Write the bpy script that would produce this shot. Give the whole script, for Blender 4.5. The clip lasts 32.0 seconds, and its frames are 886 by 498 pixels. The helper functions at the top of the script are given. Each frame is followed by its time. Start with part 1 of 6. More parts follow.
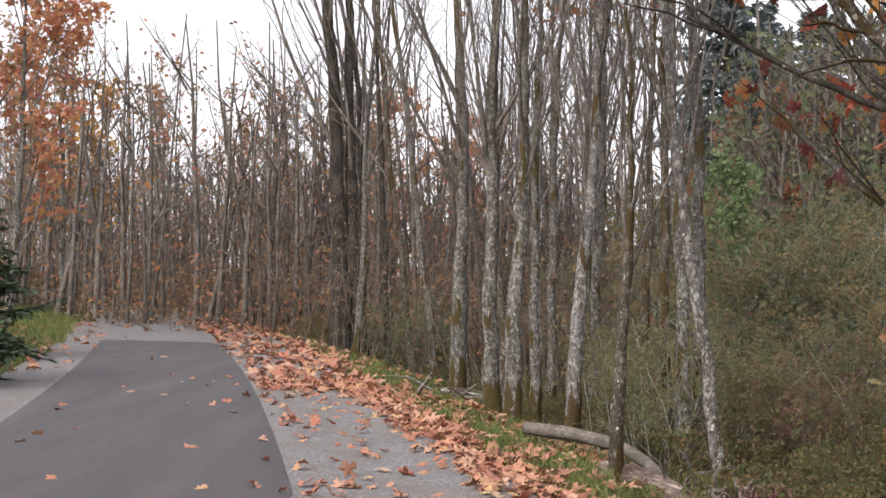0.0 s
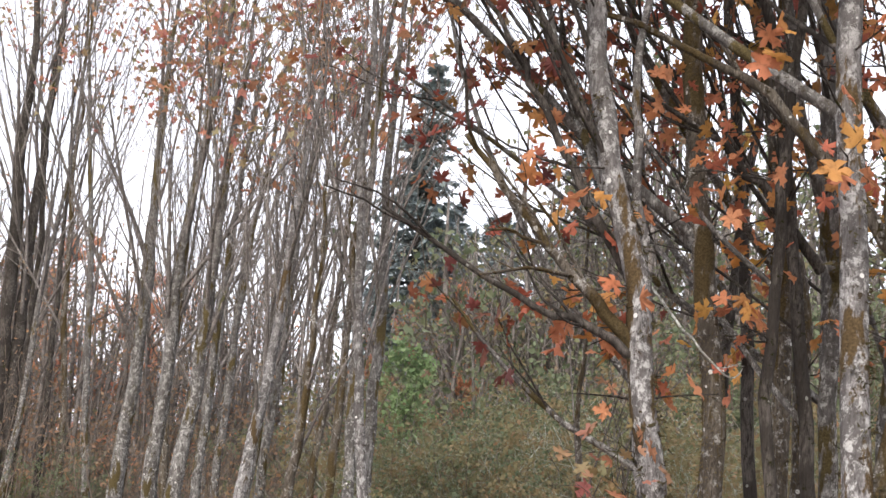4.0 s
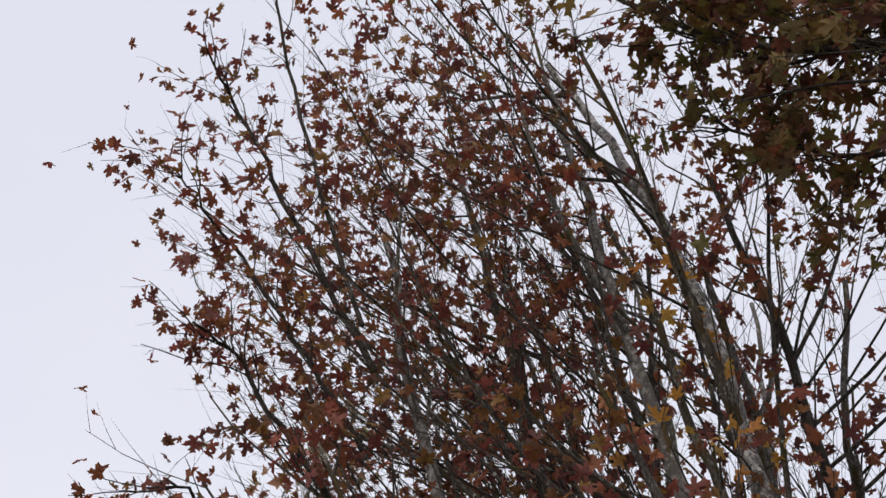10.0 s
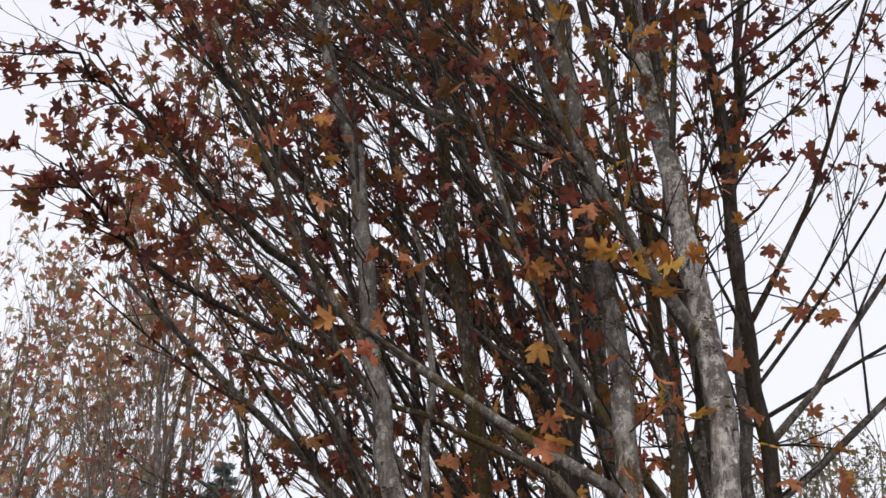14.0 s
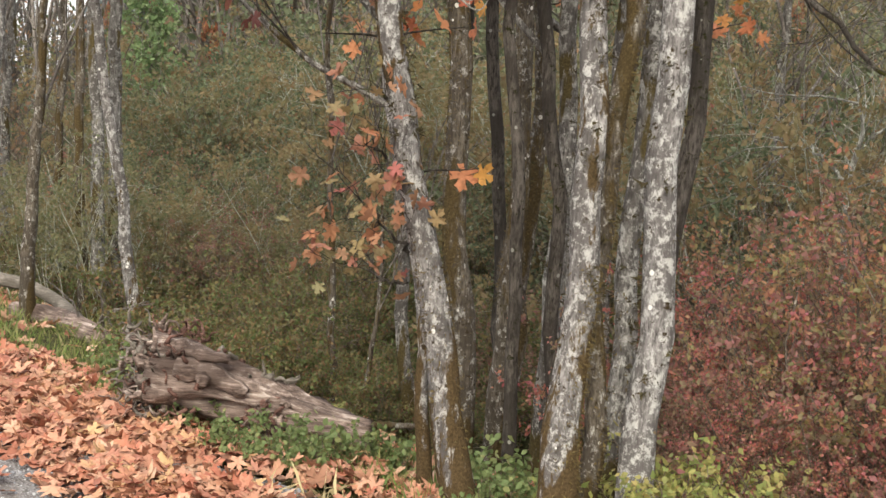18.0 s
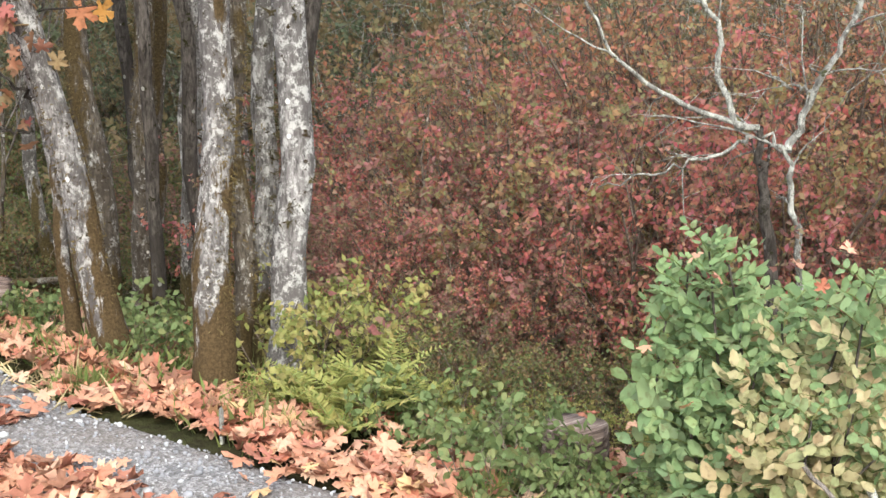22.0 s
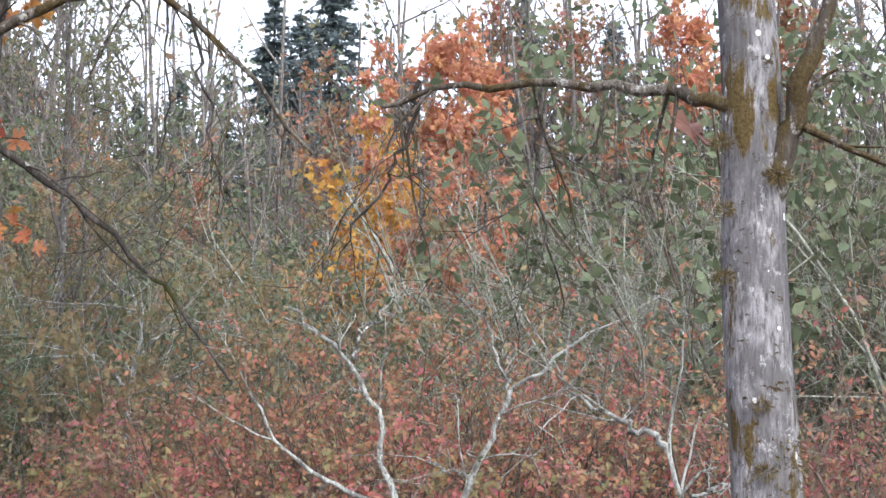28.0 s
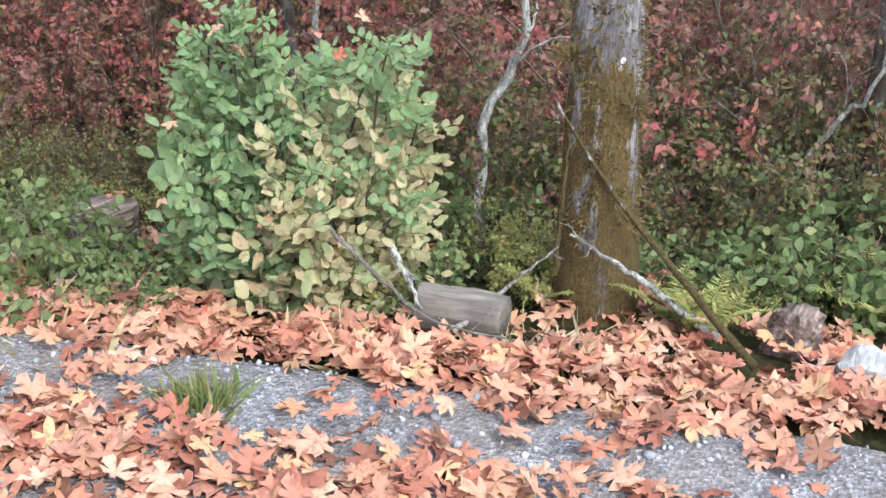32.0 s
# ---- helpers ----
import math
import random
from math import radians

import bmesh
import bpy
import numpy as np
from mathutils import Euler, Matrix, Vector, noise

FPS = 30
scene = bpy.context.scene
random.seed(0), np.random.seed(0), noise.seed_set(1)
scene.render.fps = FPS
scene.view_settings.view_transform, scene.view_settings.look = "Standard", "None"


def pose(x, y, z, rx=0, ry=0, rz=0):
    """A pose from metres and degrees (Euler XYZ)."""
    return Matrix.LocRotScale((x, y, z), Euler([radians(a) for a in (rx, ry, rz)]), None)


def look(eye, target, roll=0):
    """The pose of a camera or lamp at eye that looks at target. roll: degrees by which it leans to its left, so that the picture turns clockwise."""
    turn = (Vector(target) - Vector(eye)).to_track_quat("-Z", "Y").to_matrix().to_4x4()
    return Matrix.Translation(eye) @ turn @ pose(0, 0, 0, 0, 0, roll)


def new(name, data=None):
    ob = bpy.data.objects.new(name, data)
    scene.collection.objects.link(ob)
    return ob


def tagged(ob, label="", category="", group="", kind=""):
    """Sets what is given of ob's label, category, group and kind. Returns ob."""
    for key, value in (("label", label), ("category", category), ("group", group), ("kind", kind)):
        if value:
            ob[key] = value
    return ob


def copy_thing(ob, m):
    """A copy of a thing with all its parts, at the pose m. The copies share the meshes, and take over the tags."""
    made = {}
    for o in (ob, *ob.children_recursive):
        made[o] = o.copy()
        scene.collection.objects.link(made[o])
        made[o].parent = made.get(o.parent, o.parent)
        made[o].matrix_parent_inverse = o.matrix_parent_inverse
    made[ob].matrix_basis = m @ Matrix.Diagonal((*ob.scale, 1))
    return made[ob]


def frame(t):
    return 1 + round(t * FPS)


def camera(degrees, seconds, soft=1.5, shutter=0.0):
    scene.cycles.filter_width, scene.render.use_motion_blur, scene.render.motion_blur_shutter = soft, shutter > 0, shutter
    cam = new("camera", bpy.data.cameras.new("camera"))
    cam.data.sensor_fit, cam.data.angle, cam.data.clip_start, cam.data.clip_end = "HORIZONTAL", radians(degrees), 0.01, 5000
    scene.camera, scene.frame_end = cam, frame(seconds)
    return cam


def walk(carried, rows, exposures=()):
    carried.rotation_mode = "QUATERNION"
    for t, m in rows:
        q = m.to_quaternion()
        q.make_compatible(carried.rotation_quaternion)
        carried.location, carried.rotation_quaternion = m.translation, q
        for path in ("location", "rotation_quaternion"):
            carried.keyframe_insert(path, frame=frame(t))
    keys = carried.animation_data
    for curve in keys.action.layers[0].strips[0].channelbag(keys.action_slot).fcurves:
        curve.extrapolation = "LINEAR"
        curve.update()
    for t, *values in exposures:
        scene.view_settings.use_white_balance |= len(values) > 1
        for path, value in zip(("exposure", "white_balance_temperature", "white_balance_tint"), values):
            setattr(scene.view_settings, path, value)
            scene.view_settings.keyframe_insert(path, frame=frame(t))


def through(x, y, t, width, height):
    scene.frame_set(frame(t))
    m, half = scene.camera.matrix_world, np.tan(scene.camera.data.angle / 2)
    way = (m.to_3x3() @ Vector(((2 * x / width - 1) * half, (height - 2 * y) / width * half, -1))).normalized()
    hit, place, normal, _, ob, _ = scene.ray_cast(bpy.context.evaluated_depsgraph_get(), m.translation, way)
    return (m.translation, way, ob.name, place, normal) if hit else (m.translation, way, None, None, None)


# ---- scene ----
cam = camera(39.00, 32.0, 1.5)
PATH = [
    (0, pose(0, 0, 1.6, 91.59, -1.57, -0.01)),
    (0.5, pose(0, 0, 1.6, 86.57, -0.68, -0.68)),
    (1, pose(0, 0, 1.6, 82.42, 0.21, -2.15)),
    (1.5, pose(0, 0, 1.6, 80.56, -0.12, -5.47)),
    (2, pose(0, 0, 1.6, 82.98, -0.88, -9.16)),
    (2.5, pose(0, 0, 1.6, 87.96, -2.34, -11.36)),
    (3, pose(0, 0, 1.6, 91.76, -3.89, -13.08)),
    (3.5, pose(0, 0, 1.6, 95.24, -5.05, -14.15)),
    (4, pose(0, 0, 1.6, 100.65, -6.71, -15.10)),
    (4.5, pose(0, 0, 1.6, 104.78, -7.50, -16.57)),
    (6.5, pose(0, 0, 1.6, 117.20, -3.50, -17.23)),
    (7, pose(0, 0, 1.6, 120.55, -3.55, -18.30)),
    (7.5, pose(0, 0, 1.6, 123.56, -3.96, -19.42)),
    (8, pose(0, 0, 1.6, 126.93, -3.95, -20.82)),
    (8.5, pose(0, 0, 1.6, 129.80, -4.17, -20.52)),
    (9, pose(0, 0, 1.6, 132.31, -3.67, -21.66)),
    (9.5, pose(0, 0, 1.6, 134.89, -1.70, -19.93)),
    (10, pose(0, 0, 1.6, 137.76, -1.24, -17.34)),
    (10.5, pose(0, 0, 1.6, 140.42, -1.02, -16.19)),
    (11, pose(0, 0, 1.6, 143.61, -0.20, -14.90)),
    (11.5, pose(0, 0, 1.6, 143.44, 1.02, -13.80)),
    (12, pose(0, 0, 1.6, 138.46, 0.71, -13.26)),
    (12.5, pose(0, 0, 1.6, 133.95, 0.62, -14.93)),
    (13, pose(0, 0, 1.6, 128.77, 0.53, -18.06)),
    (13.5, pose(0, 0, 1.6, 123.83, -0.08, -21.00)),
    (14, pose(0, 0, 1.6, 119.11, -1.33, -23.38)),
    (14.5, pose(0, 0, 1.6, 114.39, -1.81, -24.45)),
    (15, pose(0, 0, 1.6, 109.14, -2.43, -26.04)),
    (15.5, pose(0, 0, 1.6, 105.19, -3.15, -26.52)),
    (17.5, pose(0, 0, 1.6, 88.43, -2.77, -25.97)),
    (18, pose(0, 0, 1.6, 85.24, -3.01, -26.22)),
    (18.5, pose(0, 0, 1.6, 82.61, -3.86, -26.36)),
    (19, pose(0, 0, 1.6, 80.81, -4.13, -26.26)),
    (19.5, pose(0, 0, 1.6, 81.51, -3.81, -26.17)),
    (20, pose(0, 0, 1.6, 81.68, -4.46, -28.95)),
    (20.5, pose(0, 0, 1.6, 80.61, -6.88, -29.48)),
    (21, pose(0, 0, 1.6, 81.16, -7.66, -34.96)),
    (21.5, pose(0, 0, 1.6, 81.92, -2.91, -39.26)),
    (22, pose(0, 0, 1.6, 78.00, -0.27, -43.07)),
    (22.5, pose(0, 0, 1.6, 73.87, 0.69, -47.41)),
    (23, pose(0, 0, 1.6, 70.99, -1.58, -47.31)),
    (23.5, pose(0, 0, 1.6, 74.52, -1.43, -47.54)),
    (24, pose(0, 0, 1.6, 79.91, -0.17, -47.75)),
    (24.5, pose(0, 0, 1.6, 84.09, 0.46, -48.04)),
    (25, pose(0, 0, 1.6, 86.82, 0.30, -47.68)),
    (25.5, pose(0, 0, 1.6, 89.80, 0.02, -48.19)),
    (27.5, pose(0, 0, 1.6, 95.37, -1.43, -53.97)),
    (28, pose(0, 0, 1.6, 95.75, -0.50, -58.19)),
    (28.5, pose(0, 0, 1.6, 91.20, -1.46, -58.95)),
    (29, pose(0, 0, 1.6, 86.13, -2.05, -58.95)),
    (29.5, pose(0, 0, 1.6, 83.21, -1.44, -60.09)),
    (30, pose(0, 0, 1.6, 81.14, -1.53, -60.68)),
    (30.5, pose(0, 0, 1.6, 78.21, -1.04, -60.42)),
    (31, pose(0, 0, 1.6, 74.97, -1.82, -62.26)),
    (31.5, pose(0, 0, 1.6, 71.18, -2.87, -64.63)),
    (32, pose(0, 0, 1.6, 68.35, -3.22, -64.50)),
]
EXPOSURES = ((0, 0.7, 6700, 9), (1, 0.9, 6600, 9), (2, 0.9, 6500, 10), (3, 1.28, 6400, 8), (4.5, 0.9, 6500, 10), (6.5, 0.15, 6100, 8), (8, 0.2, 6300, 8), (9, 0.15, 6500, 8), (11, -0.15, 6500, 10), (12.5, -0.2, 6500, 10), (13.2, 0.15, 6500, 10), (14.5, 0.2, 6800, 8), (15.5, 0.05, 7000, 7),
             (17.5, 0.8, 7000, 3), (18.2, 1.2, 7000, 4), (19, 1.34, 7000, 4), (21, 1.38, 6550, 3), (22, 1.45, 6450, 3), (23, 1.2, 6400, 3), (24, 1.4, 6400, 2), (25.5, 1.45, 6300, 1), (27.5, 1.3, 5850, 8), (28.3, 1.35, 5900, 7), (29, 1.3, 6300, 4), (30.5, 1.44, 6000, 2), (32, 1.35, 5800, 5))
walk(cam, PATH, EXPOSURES)
# ---------------- light ----------------
world = bpy.data.worlds.new("overcast_sky")
scene.world = world
world.use_nodes = True
wt = world.node_tree
wt.nodes.clear()


def nd(tree, kind, **props):
    n = tree.nodes.new(kind)
    for k, v in props.items():
        if k in ("operation", "blend_type", "data_type", "noise_dimensions", "feature", "sky_type", "sun_disc", "sun_elevation",
                 "sun_rotation", "air_density", "dust_density", "ozone_density", "wave_type", "bands_direction", "interpolation"):
            if k == "operation": n.operation = v
            elif k == "blend_type": n.blend_type = v
            elif k == "data_type": n.data_type = v
            elif k == "feature": n.feature = v
            elif k == "sky_type": n.sky_type = v
            elif k == "sun_disc": n.sun_disc = v
            elif k == "sun_elevation": n.sun_elevation = v
            elif k == "sun_rotation": n.sun_rotation = v
            elif k == "air_density": n.air_density = v
            elif k == "dust_density": n.dust_density = v
            elif k == "ozone_density": n.ozone_density = v
            elif k == "wave_type": n.wave_type = v
            elif k == "bands_direction": n.bands_direction = v
        else:
            n.inputs[k.replace("_", " ")].default_value = v
    return n


SUN_EL, SUN_ROT = radians(42), radians(215)
sky = nd(wt, "ShaderNodeTexSky", sky_type="NISHITA", sun_disc=False, sun_elevation=SUN_EL, sun_rotation=SUN_ROT,
         air_density=1.0, dust_density=6.0, ozone_density=1.0)
sky_bg = nd(wt, "ShaderNodeBackground", Strength=0.045)
cloud_pos = nd(wt, "ShaderNodeTexCoord")
cloud = nd(wt, "ShaderNodeTexNoise", Scale=1.6, Detail=4.0, Roughness=0.5)
wt.links.new(cloud_pos.outputs["Generated"], cloud.inputs["Vector"])
cloud_col = nd(wt, "ShaderNodeValToRGB")
cloud_col.color_ramp.elements[0].position, cloud_col.color_ramp.elements[0].color = 0.3, (0.84, 0.835, 0.94, 1)
cloud_col.color_ramp.elements[1].position, cloud_col.color_ramp.elements[1].color = 0.7, (0.94, 0.925, 0.99, 1)
wt.links.new(cloud.outputs["Fac"], cloud_col.inputs["Fac"])
cloud_bg = nd(wt, "ShaderNodeBackground", Strength=0.82)
sky_mix = nd(wt, "ShaderNodeAddShader")
sky_out = nd(wt, "ShaderNodeOutputWorld")
wt.links.new(sky.outputs[0], sky_bg.inputs["Color"])
wt.links.new(cloud_col.outputs[0], cloud_bg.inputs["Color"])
wt.links.new(sky_bg.outputs[0], sky_mix.inputs[0])
wt.links.new(cloud_bg.outputs[0], sky_mix.inputs[1])
wt.links.new(sky_mix.outputs[0], sky_out.inputs["Surface"])
sun_data = bpy.data.lights.new("veiled_sun", "SUN")
sun_data.energy, sun_data.angle, sun_data.color = 1.2, radians(20), (1.0, 0.95, 0.88)
sun = new("veiled_sun", sun_data)
sun.matrix_world = look((0, 0, 60), (0 - math.sin(SUN_ROT) * math.cos(SUN_EL) * 9, 0 - math.cos(SUN_ROT) * math.cos(SUN_EL) * 9, 60 - 9 * math.sin(SUN_EL)))

# ---------------- materials ----------------


def mat_base(name, rough=0.9, spec=0.2):
    m = bpy.data.materials.new(name)
    m.use_nodes = True
    t = m.node_tree
    b = t.nodes["Principled BSDF"]
    b.inputs["Roughness"].default_value = rough
    b.inputs["Specular IOR Level"].default_value = spec
    return m, t, b


def ramp(t, fac, stops):
    n = t.nodes.new("ShaderNodeValToRGB")
    e = n.color_ramp.elements
    while len(e) < len(stops):
        e.new(0.5)
    for el, (p, c) in zip(e, stops):
        el.position, el.color = p, (*c, 1)
    t.links.new(fac, n.inputs["Fac"])
    return n.outputs["Color"]


def tex(t, kind, vec, scale, stretch=None, **k):
    if stretch:
        mp = t.nodes.new("ShaderNodeMapping")
        mp.inputs["Scale"].default_value = stretch
        t.links.new(vec, mp.inputs["Vector"])
        vec = mp.outputs["Vector"]
    n = nd(t, kind, Scale=scale, **k)
    t.links.new(vec, n.inputs["Vector"])
    return n


def mixc(t, fac, a, b, mode="MIX"):
    n = t.nodes.new("ShaderNodeMix")
    n.data_type, n.blend_type = "RGBA", mode
    if isinstance(fac, float): n.inputs[0].default_value = fac
    else: t.links.new(fac, n.inputs[0])
    for s, v in ((6, a), (7, b)):
        if isinstance(v, tuple): n.inputs[s].default_value = (*v, 1)
        else: t.links.new(v, n.inputs[s])
    return n.outputs[2]


def bump(t, b, height, strength, dist=0.01):
    n = nd(t, "ShaderNodeBump", Strength=strength, Distance=dist)
    t.links.new(height, n.inputs["Height"])
    t.links.new(n.outputs[0], b.inputs["Normal"])


def pos_of(t, which="Object"):
    return t.nodes.new("ShaderNodeTexCoord").outputs[which]


def step(t, val, lo, hi):
    n = nd(t, "ShaderNodeMapRange")
    n.inputs["From Min"].default_value, n.inputs["From Max"].default_value = lo, hi
    t.links.new(val, n.inputs["Value"])
    return n.outputs[0]


def bark(name, dark, light, lichen, moss, lichen_at, moss_at, foot=0.0):
    """Alder and maple bark: ridged greys, crusts and round spots of pale lichen, pads of moss; foot: height in metres of a mossy sleeve."""
    m, t, b = mat_base(name, 0.95, 0.1)
    p = pos_of(t)
    ridge = tex(t, "ShaderNodeTexNoise", p, 70, (1, 1, 0.22), Detail=6.0, Roughness=0.7)
    mid = tex(t, "ShaderNodeTexNoise", p, 7, (1, 1, 0.45), Detail=7.0, Roughness=0.7)
    crust = tex(t, "ShaderNodeTexNoise", p, 20, (1, 1, 0.75), Detail=10.0, Roughness=0.82)
    col = ramp(t, ridge.outputs["Fac"], [(0.36, tuple(c * 0.55 for c in dark)), (0.48, tuple((a + c) / 2 for a, c in zip(dark, light))), (0.60, light)])
    col = mixc(t, step(t, mid.outputs["Fac"], 0.46, 0.56), mixc(t, 0.8, col, dark), col)
    col = mixc(t, step(t, crust.outputs["Fac"], lichen_at - 0.02, lichen_at + 0.05), col, mixc(t, 0.72, col, lichen))
    tuft = tex(t, "ShaderNodeTexNoise", p, 15, (1, 1, 1.5), Detail=7.0, Roughness=0.75)
    col = mixc(t, step(t, tuft.outputs["Fac"], 0.595, 0.625), col, tuple(c * 0.42 for c in moss))
    dots = tex(t, "ShaderNodeTexVoronoi", p, 15, (1, 1, 0.9))
    sep_d = nd(t, "ShaderNodeSeparateColor")
    t.links.new(dots.outputs["Color"], sep_d.inputs[0])
    size = nd(t, "ShaderNodeMath", operation="MULTIPLY_ADD")
    t.links.new(sep_d.outputs[0], size.inputs[0])
    size.inputs[1].default_value, size.inputs[2].default_value = 0.34, -0.14
    near = nd(t, "ShaderNodeMath", operation="LESS_THAN")
    t.links.new(dots.outputs["Distance"], near.inputs[0])
    t.links.new(size.outputs[0], near.inputs[1])
    col = mixc(t, near.outputs[0], col, tuple(min(1, c * 1.2) for c in lichen))
    pads = tex(t, "ShaderNodeTexNoise", p, 5.0, (1, 1, 0.28), Detail=8.0, Roughness=0.68)
    pad = pads.outputs["Fac"]
    if foot:
        sep = nd(t, "ShaderNodeSeparateXYZ")
        t.links.new(p, sep.inputs[0])
        up = nd(t, "ShaderNodeMath", operation="MULTIPLY_ADD")
        t.links.new(step(t, sep.outputs["Z"], foot * 2.1, foot * 0.1), up.inputs[0])
        up.inputs[1].default_value = 0.36
        wide = nd(t, "ShaderNodeMath", operation="MULTIPLY_ADD")
        t.links.new(pad, wide.inputs[0])
        wide.inputs[1].default_value, wide.inputs[2].default_value = 2.0, -0.5
        t.links.new(wide.outputs[0], up.inputs[2])
        pad = up.outputs[0]
        # backlit look of the upper stem, painted in: darker from 2.2 m up
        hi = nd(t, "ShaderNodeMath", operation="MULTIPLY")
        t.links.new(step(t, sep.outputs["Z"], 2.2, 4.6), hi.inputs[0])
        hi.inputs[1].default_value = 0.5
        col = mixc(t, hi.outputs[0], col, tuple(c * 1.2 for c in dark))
    fuzz = tex(t, "ShaderNodeTexNoise", p, 90, None, Detail=6.0, Roughness=0.7)
    mc = ramp(t, fuzz.outputs["Fac"], [(0.32, tuple(c * 0.45 for c in moss)), (0.55, moss), (0.75, tuple(c * 1.5 for c in moss))])
    mask = step(t, pad, moss_at, moss_at + 0.05)
    col = mixc(t, mask, col, mc)
    t.links.new(col, b.inputs["Base Color"])
    bump(t, b, ridge.outputs["Fac"], 0.9, 0.016)
    return m


def foliage(name, stops, through=0.4, rough=0.6):
    """Leaves: colour differs from leaf to leaf, with light passing through."""
    m, t, b = mat_base(name, rough, 0.25)
    g = t.nodes.new("ShaderNodeNewGeometry")
    col = ramp(t, g.outputs["Random Per Island"], stops)
    spot = tex(t, "ShaderNodeTexNoise", pos_of(t), 45, None, Detail=3.0)
    col = mixc(t, step(t, spot.outputs["Fac"], 0.52, 0.75), col, mixc(t, 0.55, col, (0.09, 0.045, 0.02)))
    t.links.new(col, b.inputs["Base Color"])
    tr = t.nodes.new("ShaderNodeBsdfTranslucent")
    t.links.new(col, tr.inputs["Color"])
    mx = nd(t, "ShaderNodeMixShader", Fac=through)
    t.links.new(b.outputs[0], mx.inputs[1])
    t.links.new(tr.outputs[0], mx.inputs[2])
    t.links.new(mx.outputs[0], t.nodes["Material Output"].inputs["Surface"])
    return m


def even(stops):
    return [(i / (len(stops) - 1), c) for i, c in enumerate(stops)]


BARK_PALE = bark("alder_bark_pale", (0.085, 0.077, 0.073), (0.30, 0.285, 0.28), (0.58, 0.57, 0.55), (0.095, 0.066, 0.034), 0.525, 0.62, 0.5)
BARK_SILVER = bark("silver_alder_bark", (0.095, 0.087, 0.084), (0.32, 0.305, 0.30), (0.60, 0.595, 0.575), (0.095, 0.066, 0.034), 0.52, 0.72)
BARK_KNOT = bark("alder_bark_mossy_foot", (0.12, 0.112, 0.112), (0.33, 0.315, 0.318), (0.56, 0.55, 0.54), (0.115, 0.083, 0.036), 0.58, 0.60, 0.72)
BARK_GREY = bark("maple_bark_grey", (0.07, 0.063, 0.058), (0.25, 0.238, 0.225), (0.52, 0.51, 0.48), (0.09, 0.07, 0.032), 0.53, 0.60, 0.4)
BARK_MOSS = bark("mossy_bark", (0.06, 0.049, 0.039), (0.19, 0.166, 0.135), (0.52, 0.51, 0.48), (0.085, 0.062, 0.03), 0.56, 0.505)
BARK_DARK = bark("dark_wet_bark", (0.035, 0.030, 0.026), (0.125, 0.110, 0.098), (0.22, 0.22, 0.20), (0.05, 0.05, 0.015), 0.68, 0.60)
BARK_TWIG = bark("twig_bark", (0.115, 0.10, 0.09), (0.32, 0.29, 0.27), (0.36, 0.345, 0.32), (0.09, 0.09, 0.03), 0.60, 0.62)
BARK_WHITE = bark("lichen_white_bark", (0.16, 0.155, 0.14), (0.45, 0.45, 0.41), (0.60, 0.61, 0.56), (0.20, 0.22, 0.11), 0.52, 0.62)
TWIG_LICHEN = bark("lichen_grey_twigs", (0.24, 0.245, 0.20), (0.45, 0.46, 0.39), (0.58, 0.59, 0.51), (0.15, 0.16, 0.07), 0.52, 0.6)
TWIG_BROWN = bark("brown_brush_twigs", (0.11, 0.085, 0.068), (0.28, 0.23, 0.19), (0.36, 0.33, 0.28), (0.10, 0.09, 0.03), 0.6, 0.62)

LITTER = foliage("fallen_maple_leaf", even([(0.46, 0.19, 0.12), (0.58, 0.34, 0.23), (0.33, 0.12, 0.08), (0.60, 0.41, 0.29), (0.43, 0.16, 0.105), (0.20, 0.095, 0.065), (0.54, 0.29, 0.18), (0.37, 0.15, 0.11), (0.58, 0.35, 0.24), (0.45, 0.17, 0.11), (0.52, 0.27, 0.17), (0.56, 0.38, 0.20)]), 0.12, 0.6)
LEAF_MAROON = foliage("maroon_maple_leaf", even([(0.19, 0.055, 0.05), (0.27, 0.095, 0.045), (0.12, 0.045, 0.045), (0.30, 0.08, 0.055), (0.27, 0.15, 0.045), (0.15, 0.06, 0.05)]), 0.45)
LEAF_OLIVE_RED = foliage("olive_and_red_maple_leaf", even([(0.14, 0.06, 0.035), (0.22, 0.12, 0.04), (0.18, 0.16, 0.045), (0.11, 0.05, 0.04), (0.24, 0.08, 0.045)]), 0.4)
LEAF_ORANGE = foliage("orange_maple_leaf", even([(0.56, 0.26, 0.14), (0.52, 0.21, 0.14), (0.62, 0.36, 0.16), (0.46, 0.18, 0.13), (0.58, 0.30, 0.17)]), 0.45)
LEAF_PEACH = foliage("peach_maple_leaf", even([(0.50, 0.18, 0.09), (0.58, 0.26, 0.13), (0.40, 0.11, 0.07), (0.55, 0.30, 0.08), (0.45, 0.15, 0.09)]), 0.4)
LEAF_YELLOW = foliage("yellow_maple_leaf", even([(0.66, 0.30, 0.06), (0.60, 0.38, 0.08), (0.52, 0.20, 0.05), (0.5, 0.36, 0.1)]), 0.45)
LEAF_RED_SHRUB = foliage("red_shrub_leaf", even([(0.26, 0.125, 0.11), (0.33, 0.17, 0.145), (0.22, 0.16, 0.105), (0.28, 0.24, 0.135), (0.38, 0.155, 0.155), (0.21, 0.105, 0.105), (0.22, 0.24, 0.11)]), 0.45)
